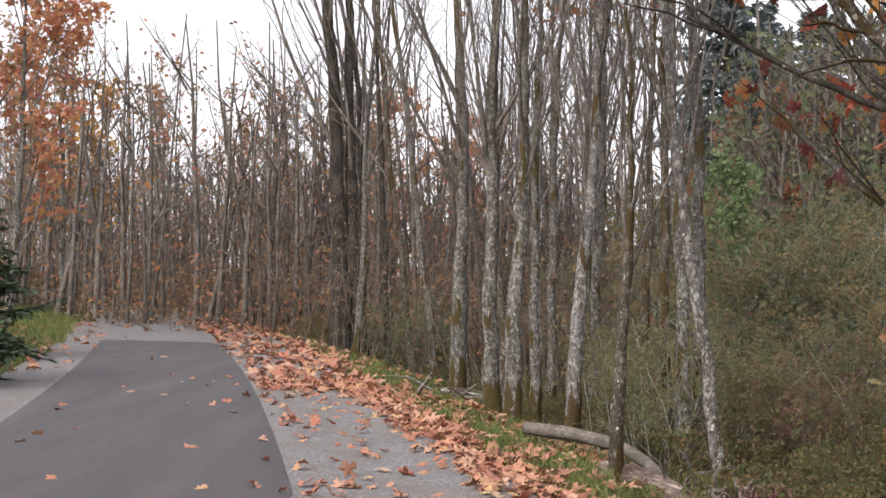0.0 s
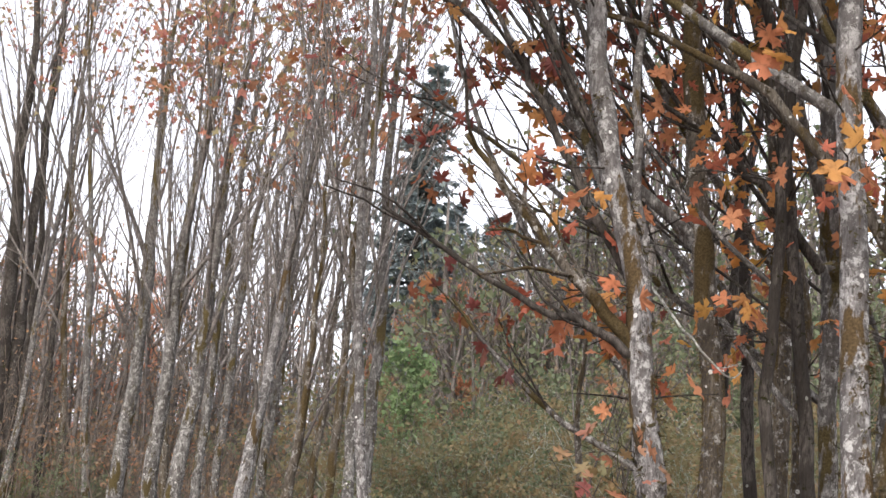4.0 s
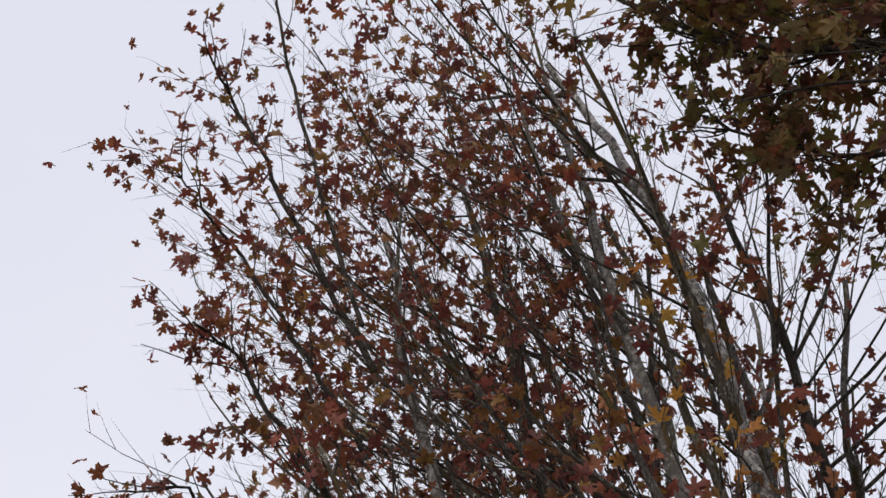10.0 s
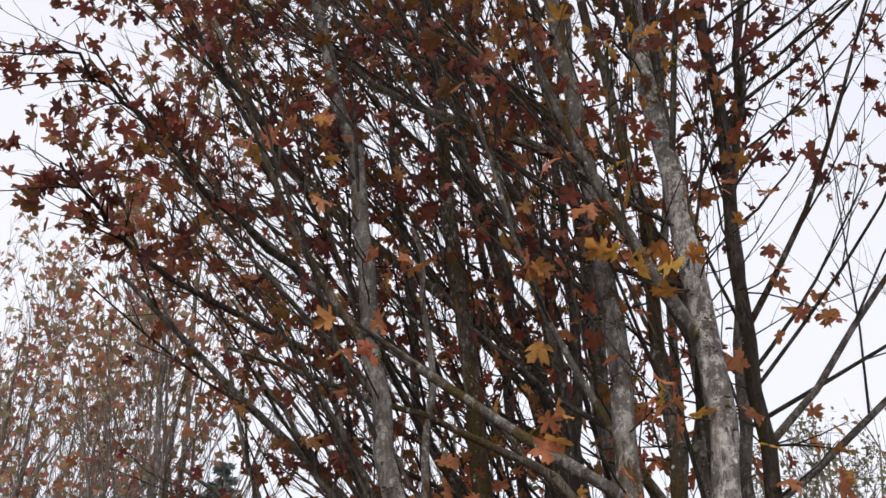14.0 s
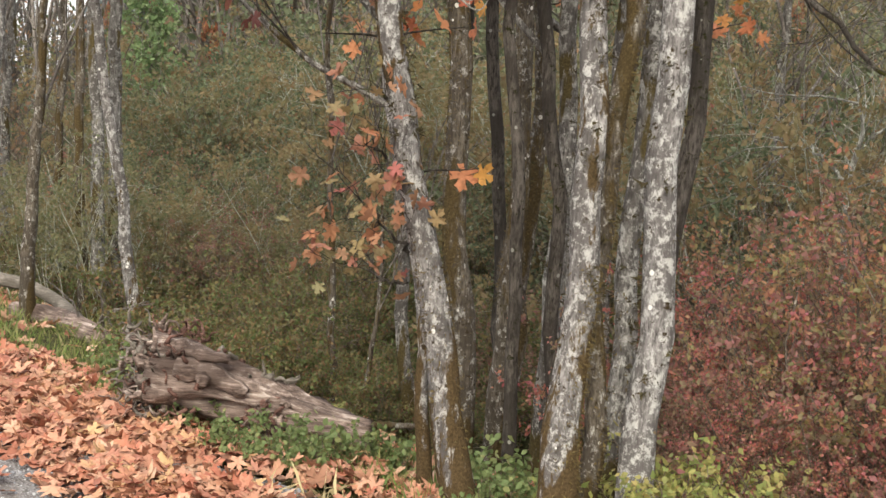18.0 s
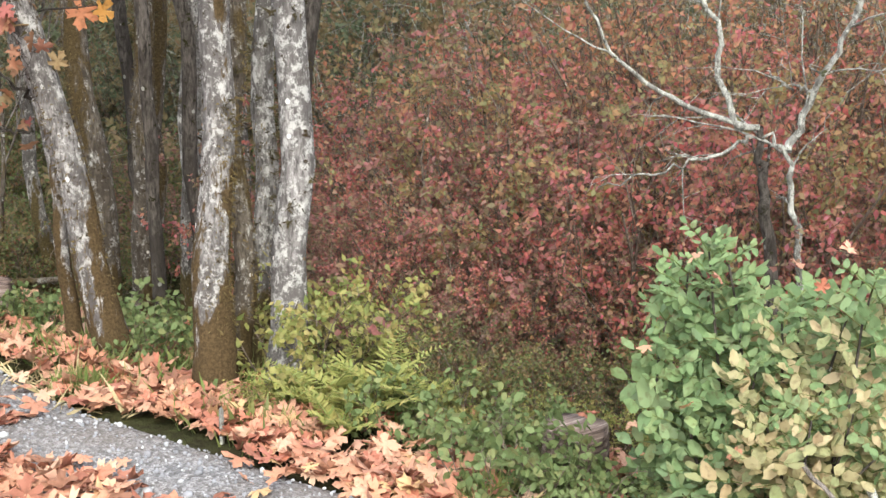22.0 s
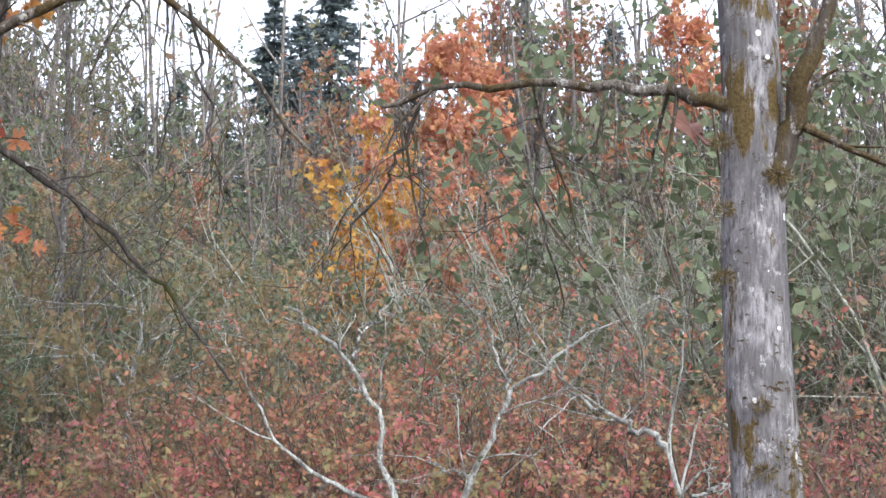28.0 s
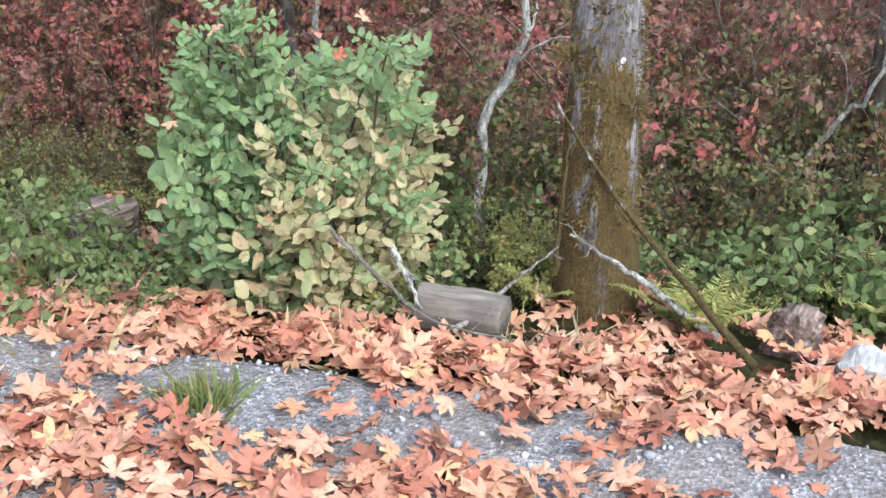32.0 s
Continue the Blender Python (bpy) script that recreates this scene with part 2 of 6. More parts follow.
LEAF_CRIMSON = foliage("crimson_shrub_leaf", even([(0.46, 0.125, 0.11), (0.40, 0.16, 0.12), (0.48, 0.17, 0.20), (0.38, 0.22, 0.14), (0.42, 0.11, 0.13), (0.52, 0.25, 0.16), (0.30, 0.24, 0.13)]), 0.45)
LEAF_OLIVE_GOLD = foliage("olive_gold_shrub_leaf", even([(0.32, 0.24, 0.10), (0.27, 0.27, 0.13), (0.38, 0.22, 0.11), (0.22, 0.25, 0.12), (0.36, 0.16, 0.11)]), 0.45)
LEAF_RUST_SHRUB = foliage("rust_shrub_leaf", even([(0.42, 0.17, 0.11), (0.48, 0.24, 0.13), (0.33, 0.17, 0.11), (0.33, 0.27, 0.13), (0.43, 0.14, 0.13), (0.31, 0.24, 0.13), (0.28, 0.26, 0.14)]), 0.42)
LEAF_BROWNISH = foliage("brown_dry_leaf", even([(0.26, 0.17, 0.11), (0.32, 0.19, 0.12), (0.22, 0.17, 0.11), (0.36, 0.20, 0.11), (0.24, 0.20, 0.13)]), 0.4)
LEAF_DULL = foliage("olive_brush_leaf", even([(0.17, 0.19, 0.09), (0.24, 0.23, 0.12), (0.13, 0.16, 0.085), (0.27, 0.23, 0.13), (0.19, 0.19, 0.11)]), 0.45)
LEAF_TAN = foliage("tan_brush_leaf", even([(0.28, 0.22, 0.12), (0.22, 0.20, 0.10), (0.34, 0.25, 0.14), (0.19, 0.18, 0.09), (0.30, 0.19, 0.11)]), 0.45)
LEAF_GREEN = foliage("green_shrub_leaf", even([(0.18, 0.275, 0.125), (0.23, 0.335, 0.155), (0.14, 0.22, 0.10), (0.28, 0.37, 0.17), (0.19, 0.28, 0.15), (0.23, 0.28, 0.135)]), 0.35, 0.6)
LEAF_FADED = foliage("faded_yellow_leaf", even([(0.47, 0.41, 0.24), (0.36, 0.37, 0.19), (0.54, 0.43, 0.27), (0.28, 0.33, 0.16), (0.46, 0.34, 0.20)]), 0.35, 0.5)
LEAF_UNDER = foliage("undergrowth_leaf", even([(0.10, 0.14, 0.05), (0.14, 0.17, 0.06), (0.07, 0.10, 0.04), (0.22, 0.20, 0.08), (0.19, 0.12, 0.06), (0.12, 0.13, 0.06), (0.24, 0.11, 0.07)]), 0.3)
LEAF_YELLOW_GREEN = foliage("yellow_green_leaf", even([(0.30, 0.32, 0.10), (0.38, 0.36, 0.13), (0.22, 0.28, 0.09), (0.42, 0.34, 0.14), (0.18, 0.25, 0.08)]), 0.4)
LEAF_WEED = foliage("weed_leaf", even([(0.14, 0.20, 0.08), (0.20, 0.26, 0.11), (0.11, 0.16, 0.06), (0.26, 0.28, 0.12)]), 0.35)
FERN_GREEN = foliage("fern_frond", even([(0.33, 0.36, 0.11), (0.42, 0.42, 0.14), (0.25, 0.31, 0.10), (0.46, 0.40, 0.15)]), 0.4)
# distance haze on the firs is put into this paler, bluer needle colour
NEEDLE_HAZED = foliage("hazed_conifer_needle", even([(0.23, 0.275, 0.285), (0.26, 0.31, 0.31), (0.20, 0.24, 0.255), (0.28, 0.33, 0.31)]), 0.3)
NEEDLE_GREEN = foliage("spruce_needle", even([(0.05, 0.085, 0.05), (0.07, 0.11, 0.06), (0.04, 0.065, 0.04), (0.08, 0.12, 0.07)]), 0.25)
MOSS = foliage("brown_moss", even([(0.12, 0.085, 0.035), (0.17, 0.13, 0.05), (0.08, 0.06, 0.03), (0.20, 0.16, 0.07)]), 0.2, 0.9)
MOSS_DARK = foliage("dark_moss", even([(0.05, 0.042, 0.022), (0.08, 0.068, 0.03), (0.04, 0.034, 0.018)]), 0.15, 0.9)
LEAF_DARK = foliage("dark_evergreen_leaf", even([(0.12, 0.155, 0.085), (0.16, 0.19, 0.11), (0.10, 0.13, 0.075), (0.19, 0.20, 0.11)]), 0.3)
GRASS = foliage("verge_grass", even([(0.12, 0.19, 0.05), (0.18, 0.24, 0.07), (0.26, 0.26, 0.10), (0.09, 0.15, 0.045), (0.34, 0.30, 0.14)]), 0.3)
MEADOW = foliage("meadow_grass", even([(0.22, 0.24, 0.09), (0.28, 0.27, 0.12), (0.17, 0.20, 0.07), (0.33, 0.28, 0.15)]), 0.35)
STRAW = foliage("dry_straw", even([(0.46, 0.38, 0.20), (0.55, 0.47, 0.28), (0.36, 0.28, 0.14)]), 0.2)


def mk_gravel():
    m, t, b = mat_base("gravel", 0.92, 0.25)
    p = pos_of(t)
    v = tex(t, "ShaderNodeTexVoronoi", p, 70)
    v2 = tex(t, "ShaderNodeTexVoronoi", p, 190)
    n = tex(t, "ShaderNodeTexNoise", p, 1.6, None, Detail=9.0, Roughness=0.75)
    col = ramp(t, v.outputs["Color"], [(0.15, (0.12, 0.12, 0.128)), (0.5, (0.23, 0.23, 0.244)), (0.9, (0.44, 0.44, 0.455))])
    col = mixc(t, step(t, v2.outputs["Distance"], 0.5, 0.8), col, (0.11, 0.105, 0.10))
    col = mixc(t, step(t, n.outputs["Fac"], 0.38, 0.6), col, mixc(t, 0.55, col, (0.17, 0.14, 0.12)))
    t.links.new(col, b.inputs["Base Color"])
    bump(t, b, v.outputs["Distance"], 0.8, 0.012)
    return m


def mk_asphalt():
    m, t, b = mat_base("asphalt", 0.8, 0.35)
    p = pos_of(t)
    g = tex(t, "ShaderNodeTexVoronoi", p, 160)
    n = tex(t, "ShaderNodeTexNoise", p, 0.7, (3.0, 0.35, 1), Detail=6.0, Roughness=0.6)
    col = ramp(t, g.outputs["Color"], [(0.2, (0.045, 0.043, 0.047)), (0.8, (0.092, 0.087, 0.094))])
    col = mixc(t, step(t, n.outputs["Fac"], 0.4, 0.72), col, mixc(t, 0.4, col, (0.15, 0.135, 0.135)))
    t.links.new(col, b.inputs["Base Color"])
    bump(t, b, g.outputs["Distance"], 0.5, 0.004)
    return m


def mk_soil():
    m, t, b = mat_base("forest_floor", 0.97, 0.1)
    p = pos_of(t)
    n = tex(t, "ShaderNodeTexNoise", p, 0.5, None, Detail=9.0, Roughness=0.7)
    f = tex(t, "ShaderNodeTexNoise", p, 14, None, Detail=8.0, Roughness=0.7)
    col = ramp(t, n.outputs["Fac"], [(0.3, (0.055, 0.045, 0.025)), (0.48, (0.085, 0.095, 0.035)), (0.58, (0.13, 0.13, 0.05)), (0.72, (0.15, 0.09, 0.045))])
    col = mixc(t, step(t, f.outputs["Fac"], 0.35, 0.7), (0.03, 0.026, 0.016), col)
    t.links.new(col, b.inputs["Base Color"])
    bump(t, b, f.outputs["Fac"], 1.0, 0.06)
    return m


def mk_wood(name, dark, light, tip):
    m, t, b = mat_base(name, 0.85, 0.2)
    p = pos_of(t)
    g = tex(t, "ShaderNodeTexNoise", p, 5, (0.7, 9, 9), Detail=7.0, Roughness=0.65)
    n = tex(t, "ShaderNodeTexNoise", p, 3.5, None, Detail=5.0)
    col = ramp(t, g.outputs["Fac"], [(0.34, dark), (0.55, light), (0.72, tip)])
    col = mixc(t, step(t, n.outputs["Fac"], 0.46, 0.60), col, mixc(t, 0.72, col, dark))
    t.links.new(col, b.inputs["Base Color"])
    bump(t, b, g.outputs["Fac"], 0.8, 0.015)
    return m


GRAVEL, ASPHALT, SOIL = mk_gravel(), mk_asphalt(), mk_soil()
DRIFTWOOD = mk_wood("weathered_wood", (0.05, 0.034, 0.029), (0.25, 0.19, 0.165), (0.62, 0.54, 0.49))
DRIFTWOOD_RED = mk_wood("reddish_root_wood", (0.04, 0.02, 0.016), (0.20, 0.11, 0.09), (0.38, 0.26, 0.22))
LOGWOOD = mk_wood("grey_log_wood", (0.09, 0.078, 0.066), (0.20, 0.178, 0.155), (0.31, 0.285, 0.255))
STONE = mk_wood("pale_stone", (0.22, 0.22, 0.21), (0.38, 0.38, 0.37), (0.52, 0.52, 0.50))
# ---------------- shapes ----------------


class Geo:
    """Collects vertices and faces, then makes one mesh."""

    def __init__(self):
        self.v, self.t, self.q, self.n = [], [], [], 0

    def add(self, v, tris=None, quads=None):
        if tris is not None: self.t.append(np.asarray(tris, int) + self.n)
        if quads is not None: self.q.append(np.asarray(quads, int) + self.n)
        self.v.append(np.asarray(v, float))
        self.n += len(v)

    def tube(self, pts, rad, k=6, rough=0.0, rng=None, cap=False):
        pts, rad = np.asarray(pts, float), np.asarray(rad, float)
        n = len(pts)
        d = np.gradient(pts, axis=0)
        d /= np.linalg.norm(d, axis=1)[:, None] + 1e-9
        ref = np.array([0.0, 1.0, 0.0]) if abs(d[:, 2]).mean() > 0.6 else np.array([0.0, 0.0, 1.0])
        u = np.cross(d, ref)
        u /= np.linalg.norm(u, axis=1)[:, None] + 1e-9
        w = np.cross(u, d)
        a = np.linspace(0, 2 * np.pi, k, endpoint=False)
        r = rad[:, None] * np.ones(k)
        if rough:
            r = r * (1 + rough * rng.normal(size=(1, k)) * 0.8 + 0.4 * rough * rng.normal(size=(n, k)))
        ring = pts[:, None] + r[..., None] * (np.cos(a)[None, :, None] * u[:, None] + np.sin(a)[None, :, None] * w[:, None])
        i, j = np.meshgrid(np.arange(n - 1), np.arange(k), indexing="ij")
        j2 = (j + 1) % k
        quads = np.stack([i * k + j, i * k + j2, (i + 1) * k + j2, (i + 1) * k + j], -1).reshape(-1, 4)
        v = ring.reshape(-1, 3)
        tris = None
        if cap:
            c = np.arange(k)
            v = np.vstack([v, pts[0], pts[-1]])
            tris = np.vstack([np.stack([(c + 1) % k, c, np.full(k, n * k)], 1),
                              np.stack([(n - 1) * k + c, (n - 1) * k + (c + 1) % k, np.full(k, n * k + 1)], 1)])
        self.add(v, tris, quads)

    def leaves(self, pos, fwd, size, shape, rng, flat=0.0, nrm=None):
        """Copies of one leaf shape (outline in x, y; y runs to the tip), each turned its own way."""
        pos, fwd = np.asarray(pos, float), np.asarray(fwd, float)
        m = len(pos)
        if not m: return
        sv, st = shape
        fwd = fwd / (np.linalg.norm(fwd, axis=1)[:, None] + 1e-9)
        up = rng.normal(size=(m, 3)) * (1 - flat) + np.array([0, 0, 1.0]) * flat * 2.2 if nrm is None else nrm
        side = np.cross(fwd, up)
        side /= np.linalg.norm(side, axis=1)[:, None] + 1e-9
        up = np.cross(side, fwd)
        size = np.broadcast_to(size, (m,))
        curl = rng.uniform(-1.2, 2.0, (m, 1))
        z = sv[None, :, 2] * curl + (sv[None, :, 0] ** 2) * rng.uniform(-0.5, 0.9, (m, 1)) + (sv[None, :, 1] ** 2) * rng.uniform(-0.35, 0.35, (m, 1))
        sx = sv[None, :, 0] + 0.035 * rng.normal(size=z.shape)
        sy = sv[None, :, 1] + 0.035 * rng.normal(size=z.shape)
        z = z + 0.05 * rng.normal(size=z.shape) * (len(sv) > 8)
        v = pos[:, None] + size[:, None, None] * (sx[..., None] * side[:, None] + sy[..., None] * fwd[:, None] + z[..., None] * up[:, None])
        p = len(sv)
        tris = (np.asarray(st)[None] + (np.arange(m) * p)[:, None, None]).reshape(-1, 3)
        self.add(v.reshape(-1, 3), tris)

    def mesh(self, name, mat, smooth=True, shift=None):
        me = bpy.data.meshes.new(name)
        v = np.vstack(self.v) if self.v else np.zeros((0, 3))
        if shift is not None: v = v - np.asarray(shift)
        t = np.vstack(self.t) if self.t else np.zeros((0, 3), int)
        q = np.vstack(self.q) if self.q else np.zeros((0, 4), int)
        me.vertices.add(len(v))
        me.vertices.foreach_set("co", v.ravel())
        me.loops.add(t.size + q.size)
        me.loops.foreach_set("vertex_index", np.concatenate([t.ravel(), q.ravel()]).astype(np.int32))
        me.polygons.add(len(t) + len(q))
        start = np.concatenate([np.arange(len(t)) * 3, t.size + np.arange(len(q)) * 4]).astype(np.int32)
        me.polygons.foreach_set("loop_start", start)
        if smooth: me.polygons.foreach_set("use_smooth", np.ones(len(t) + len(q), bool))
        me.update(calc_edges=True)
        me.validate()
        if mat: me.materials.append(mat)
        return me


def part(name, geo, mat, parent=None, label="", smooth=True):
    shift = parent.location if parent is not None and parent.parent is None else None
    ob = new(name, geo.mesh(name, mat, smooth, shift))
    ob.parent = parent
    return tagged(ob, label)


def thing(name, where, label, category, group="", kind=""):
    ob = new(name)
    ob.location = where
    ob.empty_display_size = 0.2
    return tagged(ob, label, category, group, kind)


# leaf outlines, length 1
def maple_shape(fine=True):
    half = [(0.0, 0.0), (0.14, -0.12), (0.30, -0.16), (0.44, -0.10), (0.24, 0.12), (0.48, 0.20), (0.66, 0.38), (0.50, 0.44), (0.50, 0.60), (0.17, 0.42), (0.20, 0.66), (0.27, 0.80), (0.12, 0.82), (0.0, 1.0)] if fine else \
           [(0.0, 0.0), (0.36, -0.08), (0.24, 0.16), (0.58, 0.42), (0.22, 0.46), (0.0, 1.0)]
    rim = half + [(-x, y) for x, y in half[-2:0:-1]]
    v = [(0, 0.3, 0.06)] + [(x, y, -0.10 * (abs(x) + abs(y - 0.35))) for x, y in rim]
    n = len(rim)
    return np.array(v), [(0, 1 + i, 1 + (i + 1) % n) for i in range(n)]


def oval_shape(w=0.3):
    rim = [(0, 0), (w, 0.3), (w * 0.9, 0.65), (0, 1), (-w * 0.9, 0.65), (-w, 0.3)]
    v = [(0, 0.5, 0.05)] + [(x, y, 0.0) for x, y in rim]
    return np.array(v), [(0, 1 + i, 1 + (i + 1) % 6) for i in range(6)]


MAPLE, MAPLE_LITE, OVAL, BLADE = maple_shape(), maple_shape(False), oval_shape(), oval_shape(0.16)
DIAMOND = (np.array([(0, 0, 0), (0.28, 0.5, 0.03), (0, 1, 0), (-0.28, 0.5, 0.03)]), [(0, 1, 2), (0, 2, 3)])
OVAL_LITE = (np.array([(0, 0, 0), (0.3, 0.4, 0.04), (0, 1, 0), (-0.3, 0.4, 0.04)]), [(0, 1, 2), (0, 2, 3)])
NEEDLE_SHAPE = (np.array([(-0.10, 0, 0), (0.10, 0, 0), (0.02, 1, 0.0)]), [(0, 1, 2)])
LEAFLET = (np.array([(0, 0.5, 0.03), (0, 0, 0), (0.17, 0.14, 0.0), (0.27, 0.42, -0.02), (0.22, 0.72, -0.02), (0.08, 0.93, 0), (0, 1.0, 0), (-0.08, 0.93, 0), (-0.22, 0.72, -0.02), (-0.27, 0.42, -0.02), (-0.17, 0.14, 0)]), [(0, 1 + i, 1 + (i + 1) % 10) for i in range(10)])
UP = np.array([0, 0, 1.0])


def at(az, d, el=None):
    """A place by its bearing (degrees clockwise from +y) and distance from the viewpoint, at the ground or at an angle of height."""
    x, y = d * math.sin(radians(az)), d * math.cos(radians(az))
    return np.array([x, y, ground_z(x, y) if el is None else 1.6 + d * math.tan(radians(el))])


# ---------------- ground ----------------
def road_right(y):
    return 0.35 - 0.135 * y - 0.0018 * y * abs(y)


def bank_edge(y):
    yy = min(y, 24.0)
    return 3.3 + 0.17 * math.exp(-((yy - 5.1) / 0.55) ** 2) - 0.10 * smooth(4.6, 2.4, yy) - 0.27 * yy + 0.002 * yy * yy - (0.22 * (y - 24) + 0.0016 * (y - 24) ** 2 if y > 24 else 0)


def smooth(a, b, x):
    u = min(1.0, max(0.0, (x - a) / (b - a)))
    return u * u * (3 - 2 * u)


def ground_z(x, y):
    s = x - bank_edge(min(max(y, -40), 120))
    z = -0.85 * smooth(-0.1, 4.5, s) + 0.10 * smooth(0, 2, s) * noise.noise((x * 0.7, y * 0.7, 0))
    z += 0.05 * smooth(0, 1, s) * noise.noise((x * 2.3, y * 2.3, 4))
    z += 0.16 * max(0, s - 14) * smooth(14, 24, s) * smooth(90, 40, s) + (8 * smooth(40, 130, s) if s > 40 else 0)
    left = road_right(min(max(y, -40), 120)) - 3.45 - x
    if left > 0:
        z += 0.25 * smooth(0, 3, left) + 0.05 * max(0, left - 3) * smooth(60, 20, left)
    return z


def sheet(name, xs_of, ys, z_of, mat):
    g = Geo()
    rows = [[(x, y, z_of(x, y)) for x in xs_of(y)] for y in ys]
    w = len(rows[0])
    q = [(i * w + j, i * w + j + 1, (i + 1) * w + j + 1, (i + 1) * w + j) for i in range(len(rows) - 1) for j in range(w - 1)]
    g.add([p for r in rows for p in r], None, q)
    return tagged(new(name, g.mesh(name, mat)), kind="structure")


GX = np.concatenate([-np.geomspace(1500, 13, 26), np.arange(-12, 14, 0.4), np.geomspace(14, 1500, 40)])
GY = np.concatenate([-np.geomspace(1500, 9, 16), np.arange(-8, 26, 0.4), np.geomspace(26.5, 1500, 60)])
ground = sheet("ground", lambda y: GX, GY, lambda x, y: ground_z(x, y) - 0.03, SOIL)
tagged(ground, "dark forest floor with moss, soil and rotting leaves", "ground")


def shoulder_z(x, y):
    e = bank_edge(y)
    return 0.012 * noise.noise((x * 3, y * 3, 1)) + 0.03 * math.exp(-((x - e + 0.35) / 0.22) ** 2) * (0.6 + noise.noise((x, y * 0.8, 5))) - 0.14 * smooth(e - 0.15, e + 0.12, x)


def shoulder_x(y):
    a, b = road_right(y) - 0.15, bank_edge(y) + 0.12 + 0.12 * noise.noise((0, y * 1.1, 3))
    return np.linspace(a, b, 34)


SY = np.concatenate([np.arange(-8, 14, 0.12), np.arange(14, 110, 1.0)])
shoulder = sheet("gravel_shoulder", shoulder_x, SY, shoulder_z, GRAVEL)
tagged(shoulder, "grey crushed gravel shoulder beside the path, strewn with leaves", "gravel")
far_path = sheet("gravel_path", lambda y: np.linspace(road_right(y) - 3.05, road_right(y) - 0.08, 10), np.arange(28.5, 110, 1.5), lambda x, y: 0.012, GRAVEL)
tagged(far_path, "pale gravel path curving on where the asphalt ends", "path")
road = sheet("road", lambda y: np.linspace(road_right(y) - 2.9, road_right(y), 14), np.arange(-10, 30.1, 0.5),
             lambda x, y: 0.045 - 0.045 * smooth(1.32, 1.47, abs(x - road_right(y) + 1.45)), ASPHALT)
tagged(road, "smooth dark grey asphalt path with a few fallen leaves", "road")
left_edge = sheet("gravel_verge", lambda y: np.linspace(road_right(y) - 3.85, road_right(y) - 2.8, 6), np.arange(-10, 42, 0.7), lambda x, y: 0.006, GRAVEL)
tagged(left_edge, "narrow pale gravel verge beside the asphalt", "gravel")

# ---------------- trees ----------------


def unit(v):
    v = np.asarray(v, float)
    return v / (np.linalg.norm(v) + 1e-9)


def wander(p, d, length, n, wob, lift, rng):
    pts, d = [np.asarray(p, float)], unit(d)
    for _ in range(n):
        d = unit(d + rng.normal(size=3) * wob + UP * lift)
        pts.append(pts[-1] + d * length / n)
    return np.array(pts)


def grow(geo, tips, p, d, length, r, lvl, o, rng, main=None):
    """A branch with its side branches. o: kids and length ratio by level, wobble, lift, spread."""
    n = 6 if lvl == 0 else 3 if lvl == 1 else 2
    pts = wander(p, d, length, n, o["wob"], o["lift"], rng)
    last = lvl >= len(o["kids"])
    rad = np.linspace(r, r * (0.25 if last else 0.4), n + 1)
    (main or geo).tube(pts, rad, (6 if r > 0.02 else 4) if lvl == 0 else 3)
    if last or lvl >= len(o["kids"]) - 1:
        tips.extend((pts[i], pts[i] - pts[i - 1]) for i in range(1, n + 1))
    if last: return
    k = o["kids"][lvl]
    for i in range(k):
        s = (i + rng.uniform(0.3, 1)) / k * (1 - o["bare"]) + o["bare"]
        j = min(int(s * n), n - 1)
        q = pts[j] + (pts[j + 1] - pts[j]) * (s * n - j)
        along = unit(pts[j + 1] - pts[j])
        out = unit(np.cross(along, rng.normal(size=3)))
        a = radians(rng.uniform(*o["spread"]))
        grow(geo, tips, q, along * math.cos(a) + out * math.sin(a), length * o["ratio"] * (1.15 - 0.55 * s), max(r * 0.42 * (1.1 - 0.5 * s), o.get("fine", 0.0022)), lvl + 1, o, rng)


def trunk_line(base, top, bow, n, rng, wob=0.012):
    base, top = np.asarray(base, float), np.asarray(top, float)
    s = np.linspace(0, 1, n)[:, None]
    ln = np.linalg.norm(top - base)
    side = np.array([bow[0], bow[1], 0.0])
    w = np.cumsum(rng.normal(size=(n, 3)) * wob * ln / math.sqrt(n), 0) * np.array([1, 1, 0])
    w -= s * w[-1]
    return base + (top - base) * s + side * np.sin(np.pi * s) + w


